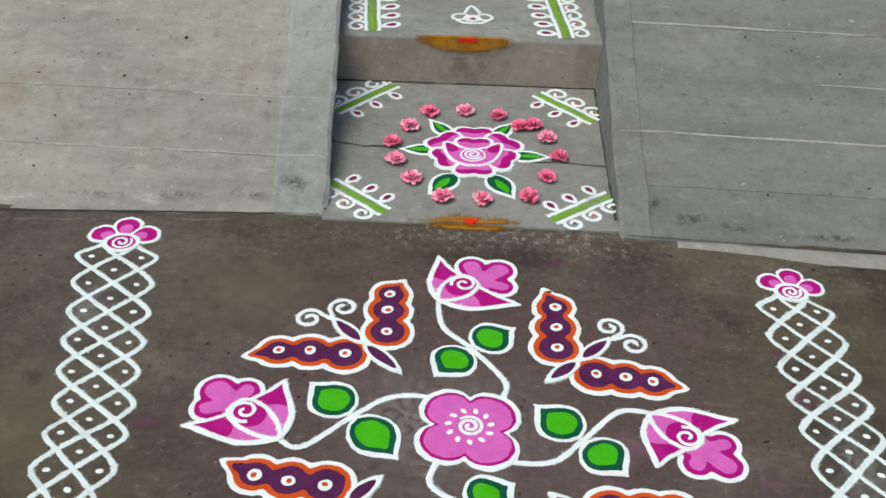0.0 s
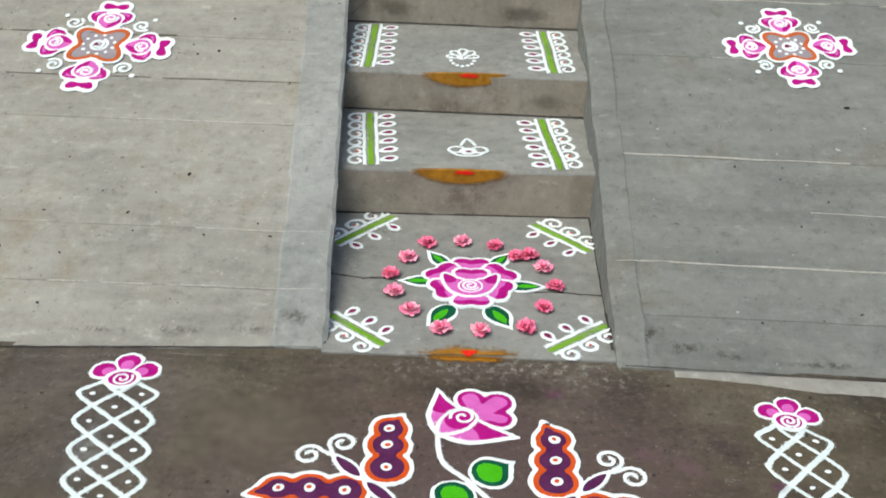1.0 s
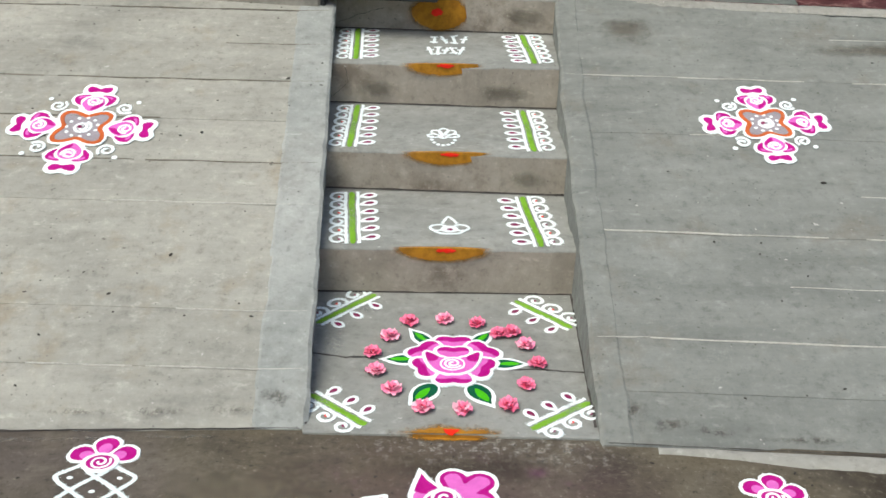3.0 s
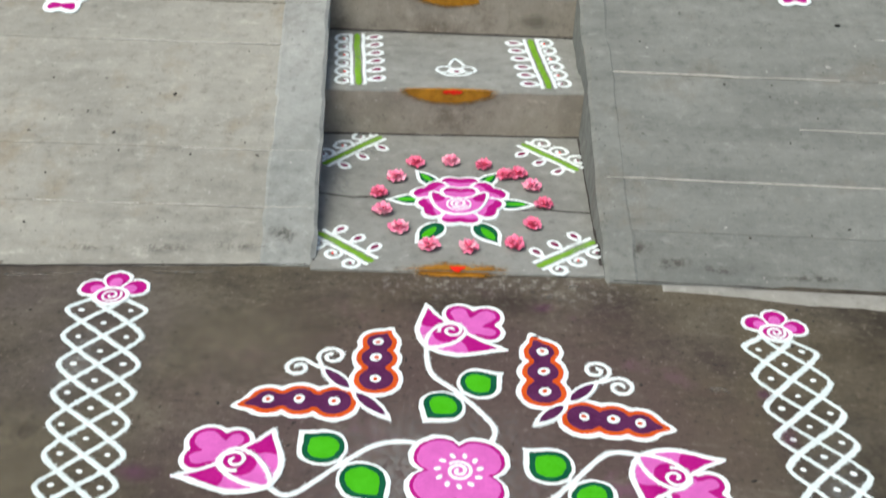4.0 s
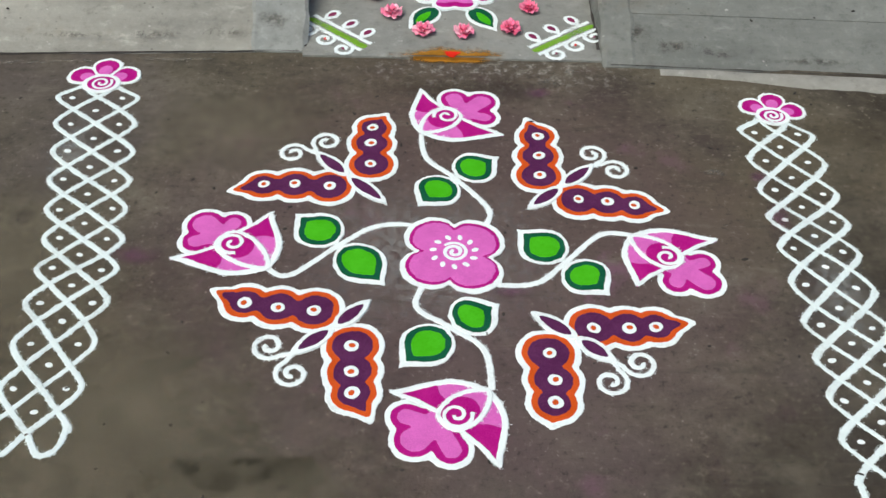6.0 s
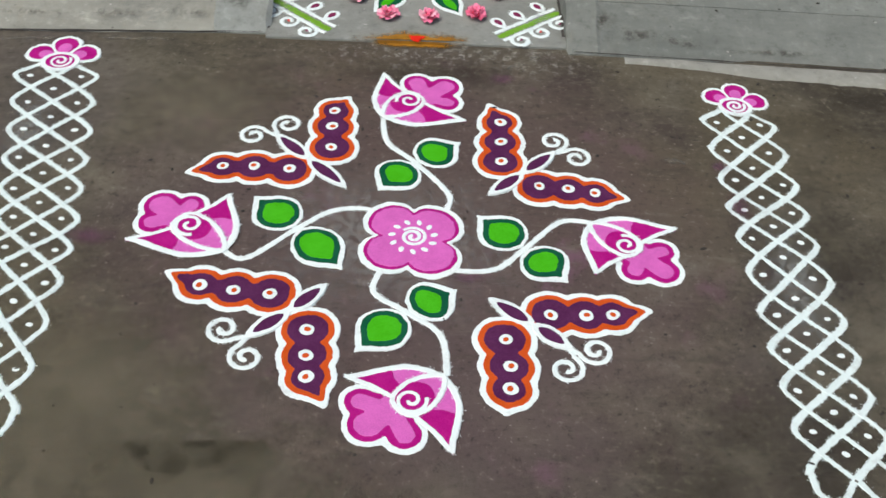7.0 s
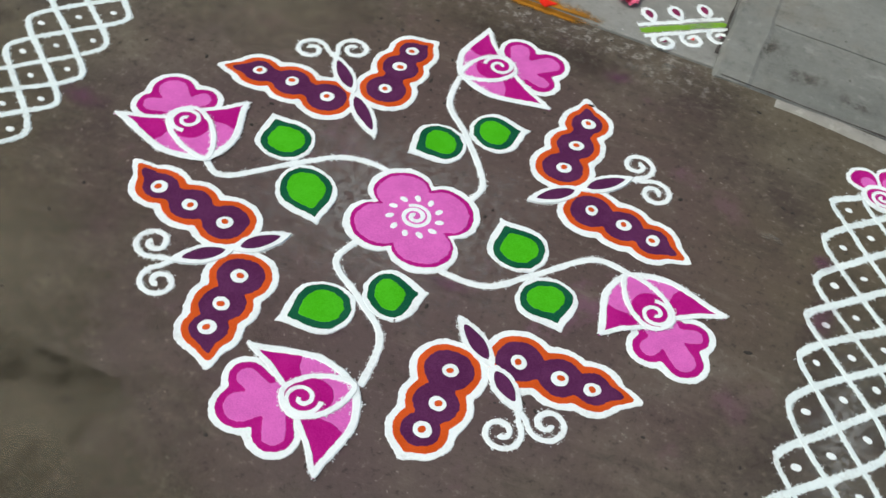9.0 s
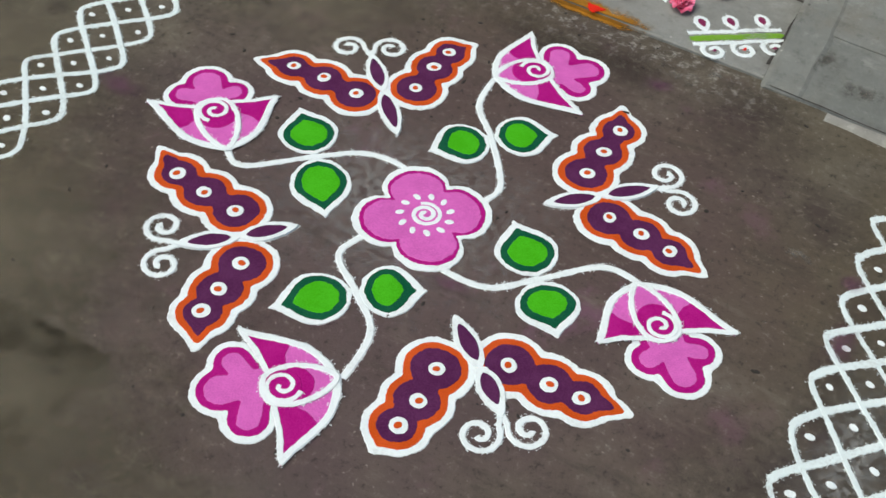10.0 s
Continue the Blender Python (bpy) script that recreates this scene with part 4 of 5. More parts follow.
def kolam_band(axis, ys, half, bloom, name_label, wide, lean, slant=(1, 1)):
    """A woven kolam border: four strands that wind round a lattice of dots. axis(y) gives the middle line's x."""
    first, rows, pitch = ys[0], len(ys), (ys[0] - ys[-1]) / (len(ys) - 1)
    ob = thing("kolam_border", name_label, "rangoli", "borders of the drawing", pose(axis(first), first, 0))
    o = Vector((axis(first), first))
    top, bottom = first + pitch * 0.95, ys[-1] - pitch * 0.5
    way = ([first + pitch * 2] + list(ys) + [ys[-1] - pitch * 2], [-2.0] + [float(i) for i in range(rows)] + [rows + 1.0])

    def count(y):
        return float(np.interp(-y, [-v for v in way[0]], way[1]))

    def row_y(k):
        return float(np.interp(k, way[1], way[0]))

    def strand(ph):
        pts, n = [], 260
        for i in range(n + 1):
            y = top + (bottom - top) * i / n
            f = (count(y) + ph + 0.5) / 4 % 1.0
            x = math.asin(0.955 * math.cos(2 * math.pi * f)) / math.asin(0.955) * 0.97
            hw = half(y)
            shrink = 1.0
            if y > first + pitch * 0.55:
                shrink = 1 - 0.35 * (y - first - pitch * 0.55) / (pitch * 0.4)
            jit = 0.0035 * noise.noise((y * 14, ph * 3.3, o.x))
            pts.append(Vector((axis(y) + hw * x * shrink + jit, y - lean * x)) - o)
        return pts
    for ph in range(4):
        line("strand", strand(ph), wide, Z0 + 0.0005 * ph, THINWHITE, ob, label="white powder line", rough=0.18, slant=slant)
    # closing loops at the foot and shoulders at the top
    yb = bottom
    x0, hw = axis(yb), half(yb)
    for sx in (-1, 1):
        loop = spline([(x0 + sx * hw * 0.92, yb + 0.02), (x0 + sx * hw * 0.85, yb - pitch * 0.3), (x0 + sx * hw * 0.45, yb - pitch * 0.48), (x0 + sx * 0.004, yb - pitch * 0.05)], 8)
        line("strand", [p - o for p in loop], wide, Z0 + 0.0022, THINWHITE, ob, rough=0.18)
    for k in range(rows):
        for dx, dy in ((0, 0), (-1, 0.5), (1, 0.5)):
            y = row_y(k - dy)
            p = Vector((axis(y) + dx * half(y) * 0.60 + rng.uniform(-1, 1) * 0.004, y - lean * dx * 0.6 + rng.uniform(-1, 1) * 0.004)) - o
            fill("dot", circle(p, rng.uniform(0.0065, 0.0085), 10, 0.7, rng.uniform(-0.6, 0.3)), Z0, WHITE, ob, 0.0008, 0.0014, "", False)
    # small bloom on top
    bx, by, turn, k = bloom
    c = Vector((bx, by)) - o
    R = Matrix.Rotation(turn, 2) * k
    fill("bloom_ground", circle(c + R @ Vector((0, 0.018)), 0.045 * k, 20), Z0 + LAY, WHITE, ob, 0.001, 0.002, "white powder ground")
    for up, v, u, ang, ln in ((0.0, 0, 0.015, 0.0, 0.090), (0.0003, -0.028, 0.0, 1.05, 0.086), (0.0006, 0.028, 0.0, -1.05, 0.086)):
        d = R @ Vector((-math.sin(ang), math.cos(ang)))
        a = c + R @ Vector((v * 0.4, u * 0.6))
        pet = fill("petal", drop_leaf(a, a + d * ln, 0.037 * k, 0.5, 12, 0.62), up + Z0 + 2 * LAY, WHITE, ob, 0.0015, 0.003, "white powder outline of the petal")
        fill("petal_border", drop_leaf(a + d * 0.010, a + d * (ln - 0.010), 0.0285 * k, 0.5, 12, 0.62), up + Z0 + 3 * LAY, MAGENTA, pet, 0.0008, LAY, "magenta powder")
        fill("petal_fill", drop_leaf(a + d * 0.012, a + d * (ln - 0.034), 0.0160 * k, 0.5, 10, 0.55), up + Z0 + 4 * LAY, PINK, pet, 0.0008, LAY, "pink powder")
    e = c + R @ Vector((0, -0.012))
    fill("heart", circle(e, 0.046 * k, 24, 0.82, turn), Z0 + 5 * LAY, WHITE, ob, 0.0012, 0.004, "white powder outline", False)
    fill("heart_fill", circle(e, 0.034 * k, 22, 0.8, turn), Z0 + 6 * LAY, MAGENTA, ob, 0.0008, LAY, "magenta powder", False)
    line("curl", spiral(e, 0.026 * k, 1.7, 0.6 + turn, -1, 40, 0.1), 0.0088, Z0 + 7 * LAY, WHITE, ob, label="white powder curl")
    return ob


kolam_band(lambda y: -0.819 - 0.166 * max(0, y + 0.02) - 0.028 * min(0, y + 0.02), (0.508, 0.394, 0.283, 0.180, 0.078, -0.020, -0.110, -0.217, -0.338, -0.450), lambda y: 0.091 + 0.026 * y, (-0.919, 0.630, 0.02, 1.06),
           "white woven kolam border with dots, powder on the yard", 0.0130, 0.0)
kolam_band(lambda y: 0.8115 - 0.010 * y, (0.392, 0.273, 0.166, 0.070, -0.033, -0.154, -0.258, -0.357, -0.456, -0.556), lambda y: 0.090 + 0.004 * y, (0.812, 0.522, -0.18, 0.94),
           "white woven kolam border with dots and thick diagonals on yard", 0.0122, 0.008, (1.25, 0.82))


# ---- drawings on the steps ----
def on_landing(x, y, z=0.010):
    return Matrix.Translation((x, y, z))


def border_stripe(p0, p1, z, n, curl_side, group, gap=0.030, bw=0.021, bl=0.066, lean=1, curl=1.0):
    """A green stripe between two white lines, with curls along one side and maroon buds along the other."""
    a, b = Vector(p0), Vector(p1)
    ob = thing("rangoli_stripe", "green stripe between white lines with curls and buds on a step", "rangoli", group, Matrix.Translation((a.x, a.y, z)))
    d = b - a
    L = d.length
    d.normalize()
    nr = Vector((-d.y, d.x)) * curl_side
    jig = [d * (L * i / 8) + nr * rng.uniform(-1, 1) * 0.002 for i in range(9)]
    line("green_line", jig, 0.020, Z0, OLIVE, ob, label="light green powder line", rough=0.15, taper=(0.05, 0.05))
    for s in (-1, 1):
        line("white_line", [p + nr * s * (gap * 0.72) for p in jig], 0.0115, Z0 + LAY, WHITE, ob, label="white powder line", rough=0.2)
    sp = L / (n + 0.15)
    for i in range(n):
        c = d * (sp * (i + 0.55)) + nr * (gap * 0.72 + 0.027)
        r = sp * 0.56 * curl
        ang = math.atan2(-nr.y, -nr.x) + 0.5 * (1 if curl_side > 0 else -1)
        squash = [nr * p.dot(nr) * (0.033 / r if r > 0.033 else 1) + d * p.dot(d) for p in spiral((0, 0), r, 1.15, ang, 1 if curl_side > 0 else -1, 30, 0.2)]
        line("curl", [c + p for p in squash], 0.0115, Z0 + LAY, WHITE, ob, rough=0.18)
        fill("seed", circle(c - nr * 0.004, 0.0055, 8), Z0, VERMILION if i % 2 else MAROON, ob, 0.0006, 0.001, "", False)
        q = d * (sp * (i + 0.5)) - nr * gap * 0.85
        e = q - nr * bl + d * (lean * 0.012 + rng.uniform(-1, 1) * 0.004)
        bud = fill("bud", drop_leaf(q, e, bw, 0.5, 10, 0.6), Z0 + 0.0004, WHITE, ob, 0.001, 0.0018, "white powder bud")
        k = (e - q)
        fill("bud_fill", drop_leaf(q + k * 0.25, e - k * 0.18, bw * 0.5, 0.6, 6, 0.6), Z0 + LAY, MAROON, bud, 0.0006, LAY, "maroon powder")
    return ob


G1 = "stripes on the steps"
border_stripe((-0.405, 0.935), (-0.238, 0.790), 0.010, 3, -1, G1, 0.028, 0.017, 0.056, 0, 0.70)
border_stripe((0.390, 0.915), (0.216, 0.782), 0.010, 3, 1, G1, 0.028, 0.017, 0.056, 0, 0.70)
border_stripe((-0.433, 1.334), (-0.257, 1.527), 0.010, 3, 1, G1, 0.028, 0.017, 0.058, 0, 0.85)
border_stripe((0.381, 1.325), (0.209, 1.498), 0.010, 3, -1, G1, 0.028, 0.017, 0.058, 0, 0.85)
for z, yl0, yl1, yr0, yr1, xl0, xl1, xr0, xr1 in ((0.177, 1.566, 1.990, 1.562, 1.968, -0.331, -0.368, 0.294, 0.249),
                                                  (0.330, 2.045, 2.505, 2.025, 2.465, -0.378, -0.382, 0.293, 0.274),
                                                  (0.502, 2.560, 3.005, 2.530, 2.940, -0.391, -0.412, 0.321, 0.292)):
    border_stripe((xl0, yl0), (xl1, yl1), z + 0.001, 6, 1, G1, lean=1.6)
    border_stripe((xr0, yr0), (xr1, yr1), z + 0.001, 6, -1, G1, lean=1.6)


def landing_rose():
    ob = thing("rangoli_rose", "pink rose with six green leaves drawn in powder on the landing", "rangoli", "", on_landing(0.0, 1.107))
    # leaves
    for a, b, h in (((-0.115, 0.02), (-0.222, 0.018), 0.032), ((0.125, 0.0), (0.235, 0.002), 0.032), ((-0.075, 0.115), (-0.138, 0.202), 0.030),
                    ((0.070, 0.115), (0.129, 0.200), 0.030), ((-0.060, -0.125), (-0.125, -0.222), 0.040), ((0.060, -0.125), (0.120, -0.228), 0.040)):
        a, b = Vector(a), Vector(b)
        d = (b - a).normalized()
        a = a - d * 0.02
        leaf = fill("leaf", drop_leaf(a, b, h, 0.65, 12, 0.42, 0.6), Z0, WHITE, ob, 0.0012, 0.0016, "white powder outline of the leaf")
        fill("leaf_border", drop_leaf(a + d * 0.006, b - d * 0.020, h - 0.010, 0.65, 12, 0.42, 0.6), Z0 + LAY, DARKGREEN, leaf, 0.0008, LAY, "dark green powder")
        fill("leaf_fill", drop_leaf(a + d * 0.03, b - d * 0.034, (h - 0.011) * 0.42, 0.7, 10, 0.5), Z0 + 2 * LAY, GREEN, leaf, 0.0008, LAY, "green powder")

    fill("rose_ground", circle((0.003, 0.010), 0.116, 30, 1.02), Z0 + 0.6 * LAY, WHITE, ob, 0.001, 0.002, "white powder ground")

    def scallop(cx, cy, w, h, turn, lay, deep_in=True):
        """A petal like a scalloped fan: white rim, deep pink lip, light pink foot."""
        R = Matrix.Rotation(turn, 2)
        shape = [(-0.42, -0.5), (-0.58, 0.10), (-0.46, 0.46), (-0.20, 0.52), (0.0, 0.42), (0.20, 0.52), (0.46, 0.46), (0.58, 0.10), (0.42, -0.5), (0, -0.58)]
        o = Vector((cx, cy)) * 0.80
        w, h = w * 0.83, h * 0.78

        def ring(k):
            return spline([o + R @ Vector((x * (w + k), y * (h + k))) for x, y in shape], 6, True)
        pet = fill("petal", ring(0.021), Z0 + lay * LAY, WHITE, ob, 0.0012, Z0 + lay * LAY, "white powder outline of the petal")
        fill("petal_fill", ring(0.0), Z0 + (lay + 1) * LAY, PINK, pet, 0.0008, LAY, "pink powder")
        lip = spline([o + R @ Vector((x * w, y * h)) for x, y in [(-0.58, 0.12), (-0.46, 0.46), (-0.20, 0.52), (0.0, 0.42), (0.20, 0.52), (0.46, 0.46), (0.58, 0.12), (0.3, 0.10), (0, 0.0), (-0.3, 0.12)]], 6, True)
        fill("petal_lip", lip, Z0 + (lay + 2) * LAY, MAGENTA, pet, 0.0008, LAY, "magenta powder lip")
    scallop(0.004, 0.150, 0.115, 0.075, 0.0, 0.9)
    scallop(-0.105, 0.088, 0.115, 0.080, 0.75, 2)
    scallop(0.112, 0.088, 0.115, 0.080, -0.75, 2.4)
    scallop(-0.098, -0.030, 0.105, 0.080, 1.95, 3.7)
    scallop(0.108, -0.030, 0.105, 0.080, -1.95, 4.2)
    scallop(0.004, -0.110, 0.110, 0.062, 3.14, 5.5)
    scallop(0.003, 0.072, 0.100, 0.062, 0.0, 6.3)
    # heart: two folded petals and the curl
    for sg, rise in ((-1, 0.0018), (1, 0.0022)):
        pet = [Vector(p) for p in ((0.0, -0.062), (sg * 0.047, -0.047), (sg * 0.074, 0.0), (sg * 0.080, 0.052), (sg * 0.043, 0.026), (sg * 0.018, 0.010))]
        sm = spline(pet, 6, True)
        p = fill("heart_petal", offset(sm, 0.010), rise + Z0 + 7 * LAY, WHITE, ob, 0.0012, 0.008, "white powder outline")
        fill("heart_fill", sm, rise + Z0 + 8 * LAY, PINK, p, 0.0008, LAY, "pink powder")
        deep = spline([Vector(q) for q in ((sg * 0.074, 0.004), (sg * 0.078, 0.049), (sg * 0.045, 0.026), (sg * 0.050, 0.004))], 5, True)
        fill("heart_deep", deep, rise + Z0 + 9 * LAY, MAGENTA, p, 0.0006, LAY, "magenta powder")
    fill("heart_round", circle((0, -0.016), 0.038, 24, 0.95), Z0 + 0.003 + 9.5 * LAY, WHITE, ob, 0.0010, 0.007, "white powder outline", False)
    fill("heart_middle", circle((0, -0.018), 0.032, 24, 0.92), Z0 + 0.003 + 10.5 * LAY, PINK, ob, 0.0008, LAY, "pink powder", False)
    line("curl", spiral((0, -0.016), 0.026, 1.8, -0.4, -1, 46, 0.15), 0.0085, Z0 + 0.003 + 11.5 * LAY, WHITE, ob, label="white powder curl")
    return ob


landing_rose()


def tread_flower(x, y, z, kind):
    ob = thing("rangoli_motif", "small white powder flower with a maroon seed on a step" if kind < 2 else "white powder flower with dots on a step", "rangoli", "small motifs on the steps", Matrix.Translation((x, y, z + 0.001)))
    if kind == 1:
        for c, r, t in (((-0.040, 0.0), 0.027, 0.3), ((0.040, 0.0), 0.027, -0.3)):
            line("petal", circle(c, r, 24, 0.85, t), 0.008, Z0, WHITE, ob, True, rough=0.2)
        line("petal", spline([(-0.026, 0.026), (-0.004, 0.085), (0.028, 0.028)], 8), 0.010, Z0 + LAY, WHITE, ob, rough=0.2)
        fill("heart", circle((0, -0.012), 0.030, 20, 0.8), Z0 + LAY, WHITE, ob, 0.001, 0.002)
        fill("seed", circle((0.002, -0.018), 0.010, 10, 0.7), Z0 + 2 * LAY, MAROON, ob, 0.0006, LAY, "", False)
        line("base_line", spline([(-0.062, -0.012), (-0.030, -0.045), (0.030, -0.045), (0.062, -0.012)], 8), 0.009, Z0 + LAY, WHITE, ob, rough=0.2)
    else:
        for a in (0.15, 0.85, 1.57, 2.3, 3.0):
            d = Vector((math.cos(a), math.sin(a) * 1.45))
            bm = bmesh.new()
            ribbon(bm, drop_leaf(d * 0.010, d * 0.060, 0.017, 0.5, 8, 0.6), 0.0085, Z0, True, 0.2)
            part("petal", bm, WHITE, ob)
        line("curl", spiral((0.0, -0.005), 0.020, 1.6, 1, 1, 24, 0.1), 0.0085, Z0 + LAY, WHITE, ob)
        fill("seed", circle((0.006, 0.006), 0.0075, 8), Z0 + LAY, MAROON, ob, 0.0005, 0.001, "", False)
        for i in range(9):
            a = math.pi * (0.95 + 1.1 * i / 8)
            fill("dot", circle((0.044 * math.cos(a), -0.014 + 0.075 * math.sin(a)), 0.0072, 8, 1.2), Z0, WHITE, ob, 0.0008, 0.001, "", False)


tread_flower(-0.012, 1.700, 0.177, 1)
tread_flower(-0.037, 2.165, 0.330, 2)


def lettering():
    """Two short rows of hand-drawn white marks that cannot be read."""
    ob = thing("rangoli_marks", "two rows of white powder marks on the top step", "rangoli", "", Matrix.Translation((-0.033, 2.765, 0.503)))
    r = random.Random(3)
    for row, (y, n) in enumerate(((0.082, 4), (-0.078, 5))):
        for i in range(n):
            x = -0.062 + 0.125 * i / (n - 1) + (0.014 if row == 0 else 0)
            h = r.uniform(0.044, 0.062)
            lean = r.uniform(-0.014, 0.014)
            line("mark", [(x - lean, y - h), (x + lean, y + h)], 0.0125, Z0 + 0.0004 * i, WHITE, ob, rough=0.2)
            for u in ((-0.8, 0.7) if i % 2 == row else (0.1,)):
                line("mark", [(x - 0.017, y + h * u), (x + 0.016, y + h * (u + r.uniform(-0.3, 0.3)))], 0.0115, Z0 + 0.003, WHITE, ob, rough=0.2)


lettering()


# ---- drawings on the ramps ----
def ramp_pose(x, y):
    return Matrix.Translation((x, y, ramp_z(y) + 0.0035)) @ Matrix.Rotation(math.atan(SLOPE), 4, "X")


def ramp_flower(x, y, k, turn):
    ob = thing("rangoli_flower", "orange-edged powder flower with four pink blossoms on the ramp", "rangoli", "flowers on the ramps", ramp_pose(x, y) @ pose(0, 0, 0, 0, 0, turn))

    def quad(r, amp):
        return [Vector((math.cos(a), math.sin(a))) * (r + amp * math.cos(4 * (a - math.pi / 4))) * k for a in (2 * math.pi * i / 80 for i in range(80))]
    for i in range(4):
        R = Matrix.Rotation(i * math.pi / 2, 2)

        def at(v, u):
            return R @ Vector((v, u)) * k
        discs = [(at(0, 0.228), 0.040 * k), (at(-0.032, 0.252), 0.032 * k), (at(0.032, 0.252), 0.032 * k), (at(0, 0.165), 0.058 * k), (at(-0.056, 0.180), 0.034 * k), (at(0.056, 0.180), 0.034 * k), (at(0, 0.125), 0.042 * k)]
        bl = fill("blossom", discs_outline(at(0, 0.185), discs, 60, 0.005), Z0, WHITE, ob, 0.0015, 0.0018, "white powder outline of the blossom")
        fill("blossom_top", spline([at(-0.050, 0.252), at(-0.042, 0.270), at(-0.016, 0.264), at(0, 0.256), at(0.018, 0.265), at(0.042, 0.269), at(0.050, 0.250), at(0.034, 0.232), at(0, 0.238), at(-0.036, 0.231)], 5, True), Z0 + LAY, MAGENTA, bl, 0.0008, LAY, "magenta powder")
        for sg in (-1, 1):
            side = [at(sg * 0.050, 0.142), at(sg * 0.076, 0.164), at(sg * 0.080, 0.198), at(sg * 0.046, 0.212), at(sg * 0.022, 0.210), at(sg * 0.044, 0.196), at(sg * 0.056, 0.172)]
            fill("blossom_side", spline(side, 5, True), Z0 + LAY, MAGENTA, bl, 0.0008, LAY, "magenta powder")
            fill("blossom_side_tip", spline([at(sg * 0.026, 0.204), at(sg * 0.046, 0.204), at(sg * 0.066, 0.198), at(sg * 0.066, 0.186), at(sg * 0.048, 0.196)], 5, True), Z0 + 2 * LAY, PINK, bl, 0.0008, LAY, "pink powder")
        fill("blossom_heart", spline([at(0, 0.104), at(-0.034, 0.132), at(-0.044, 0.162), at(-0.030, 0.190), at(0, 0.200), at(0.030, 0.190), at(0.044, 0.162), at(0.034, 0.132)], 6, True), Z0 + LAY, PINK, bl, 0.0008, LAY, "pink powder")
        fill("blossom_shade", spline([at(0.002, 0.108), at(0.033, 0.136), at(0.040, 0.162), at(0.022, 0.150), at(0.004, 0.134)], 5, True), Z0 + 2 * LAY, MAGENTA, bl, 0.0006, LAY, "magenta powder")
        line("blossom_curl", spiral(at(0, 0.170), 0.029 * k, 1.6, 0.4 + i * 1.57, -1, 34, 0.2), 0.0085, Z0 + 3 * LAY, WHITE, bl, label="white powder curl")
        c = Matrix.Rotation(math.pi / 4, 2) @ at(0, 0.190)
        line("curl", spiral(c, 0.034 * k, 1.5, 0.9 + i * 1.57, -1, 34, 0.15), 0.0105, Z0, WHITE, ob, label="white powder curl")
        fill("dot", circle(Matrix.Rotation(math.pi / 4, 2) @ at(0, 0.250), 0.009, 12), Z0, WHITE, ob, 0.0008, 0.001, "", False)
    line("middle_line", quad(0.097, 0.026), 0.017, Z0 + 2 * LAY, THINORANGE, ob, True, "orange powder line")
    line("middle_rim", quad(0.112, 0.026), 0.010, Z0 + LAY, WHITE, ob, True, "white powder line")
    fill("middle", quad(0.094, 0.026), 0.0006, LAVENDER, ob, 0.0, 0.0004, "thin greyish lavender powder")
    line("curl", spiral((0, 0), 0.036 * k, 2.0, 1.2, -1, 40, 0.1), 0.010, Z0 + LAY, WHITE, ob)
    fill("seed", circle((-0.008, 0), 0.008, 10), Z0 + LAY + 0.0004, MAROON, ob, 0.0005, 0.001, "", False)
    for i in range(11):
        a = 2 * math.pi * i / 11 + 0.3
        fill("dot", circle((0.060 * k * math.cos(a), 0.060 * k * math.sin(a)), 0.006, 10), Z0 + LAY, WHITE, ob, 0.0006, 0.001, "", False)


ramp_flower(-1.338, 2.045, 0.93, -3)
ramp_flower(1.138, 2.124, 0.82, 3)


# ---- turmeric and vermilion on the step edges, stains ----
def stain(name, m, pts, mat, label, category, parent=None, lo=-1, hi=1):
    """A flat stain from -1..1 (cut off below lo and above hi), scaled by pts=(half width, half height)."""
    bm = bmesh.new()
    uvl = bm.loops.layers.uv.new("UVMap")
    vs = [bm.verts.new((x * pts[0], y * pts[1], 0)) for x, y in ((-1, lo), (1, lo), (1, hi), (-1, hi))]
    f = bm.faces.new(vs)
    for lp, uv in zip(f.loops, ((-1, lo), (1, lo), (1, hi), (-1, hi))):
        lp[uvl].uv = uv
    ob = part(name, bm, mat, parent)
    ob.matrix_world = m
    if parent is None:
        tagged(ob, label, category, "", "stuff" if max(pts) > 0.04 else "")
    return ob


def offering(x, y, z, half, tall, on_top):
    face = Matrix.Translation((x, y - 0.0055, z + 0.0029)) @ Matrix.Rotation(radians(90), 4, "X")
    ob = thing("turmeric_mark", "mustard turmeric smear with red vermilion dot on a step edge", "turmeric mark", "marks on the step edges", face)
    s = stain("turmeric", Matrix(), (half, tall * 1.9), TURMERIC, "", "", ob, -1, 0)
    s.matrix_parent_inverse = Matrix()
    s.matrix_basis = Matrix()
    if on_top:
        s = stain("turmeric", Matrix(), (half, 0.018), TURMERIC, "", "", ob, 0, 1)
        s.matrix_basis = face.inverted() @ Matrix.Translation((x, y - 0.005, z + 0.003))
    fill("vermilion", [Vector((px * 0.72 + 0.012, py * 0.55 - 0.009)) for px, py in ((-0.045, 0), (-0.02, 0.012), (0.03, 0.010), (0.045, 0.002), (0.02, -0.010), (-0.02, -0.008))], 0.003, VERMILION, ob, 0.003, 0.002, "red vermilion powder")
    return ob


for (yl, yr, z0, z1), x in zip(CRISE[:3], (-0.035, -0.025, -0.045)):
    offering(x, yl + (yr - yl) * 0.5, z1, 0.205, 0.036, True)


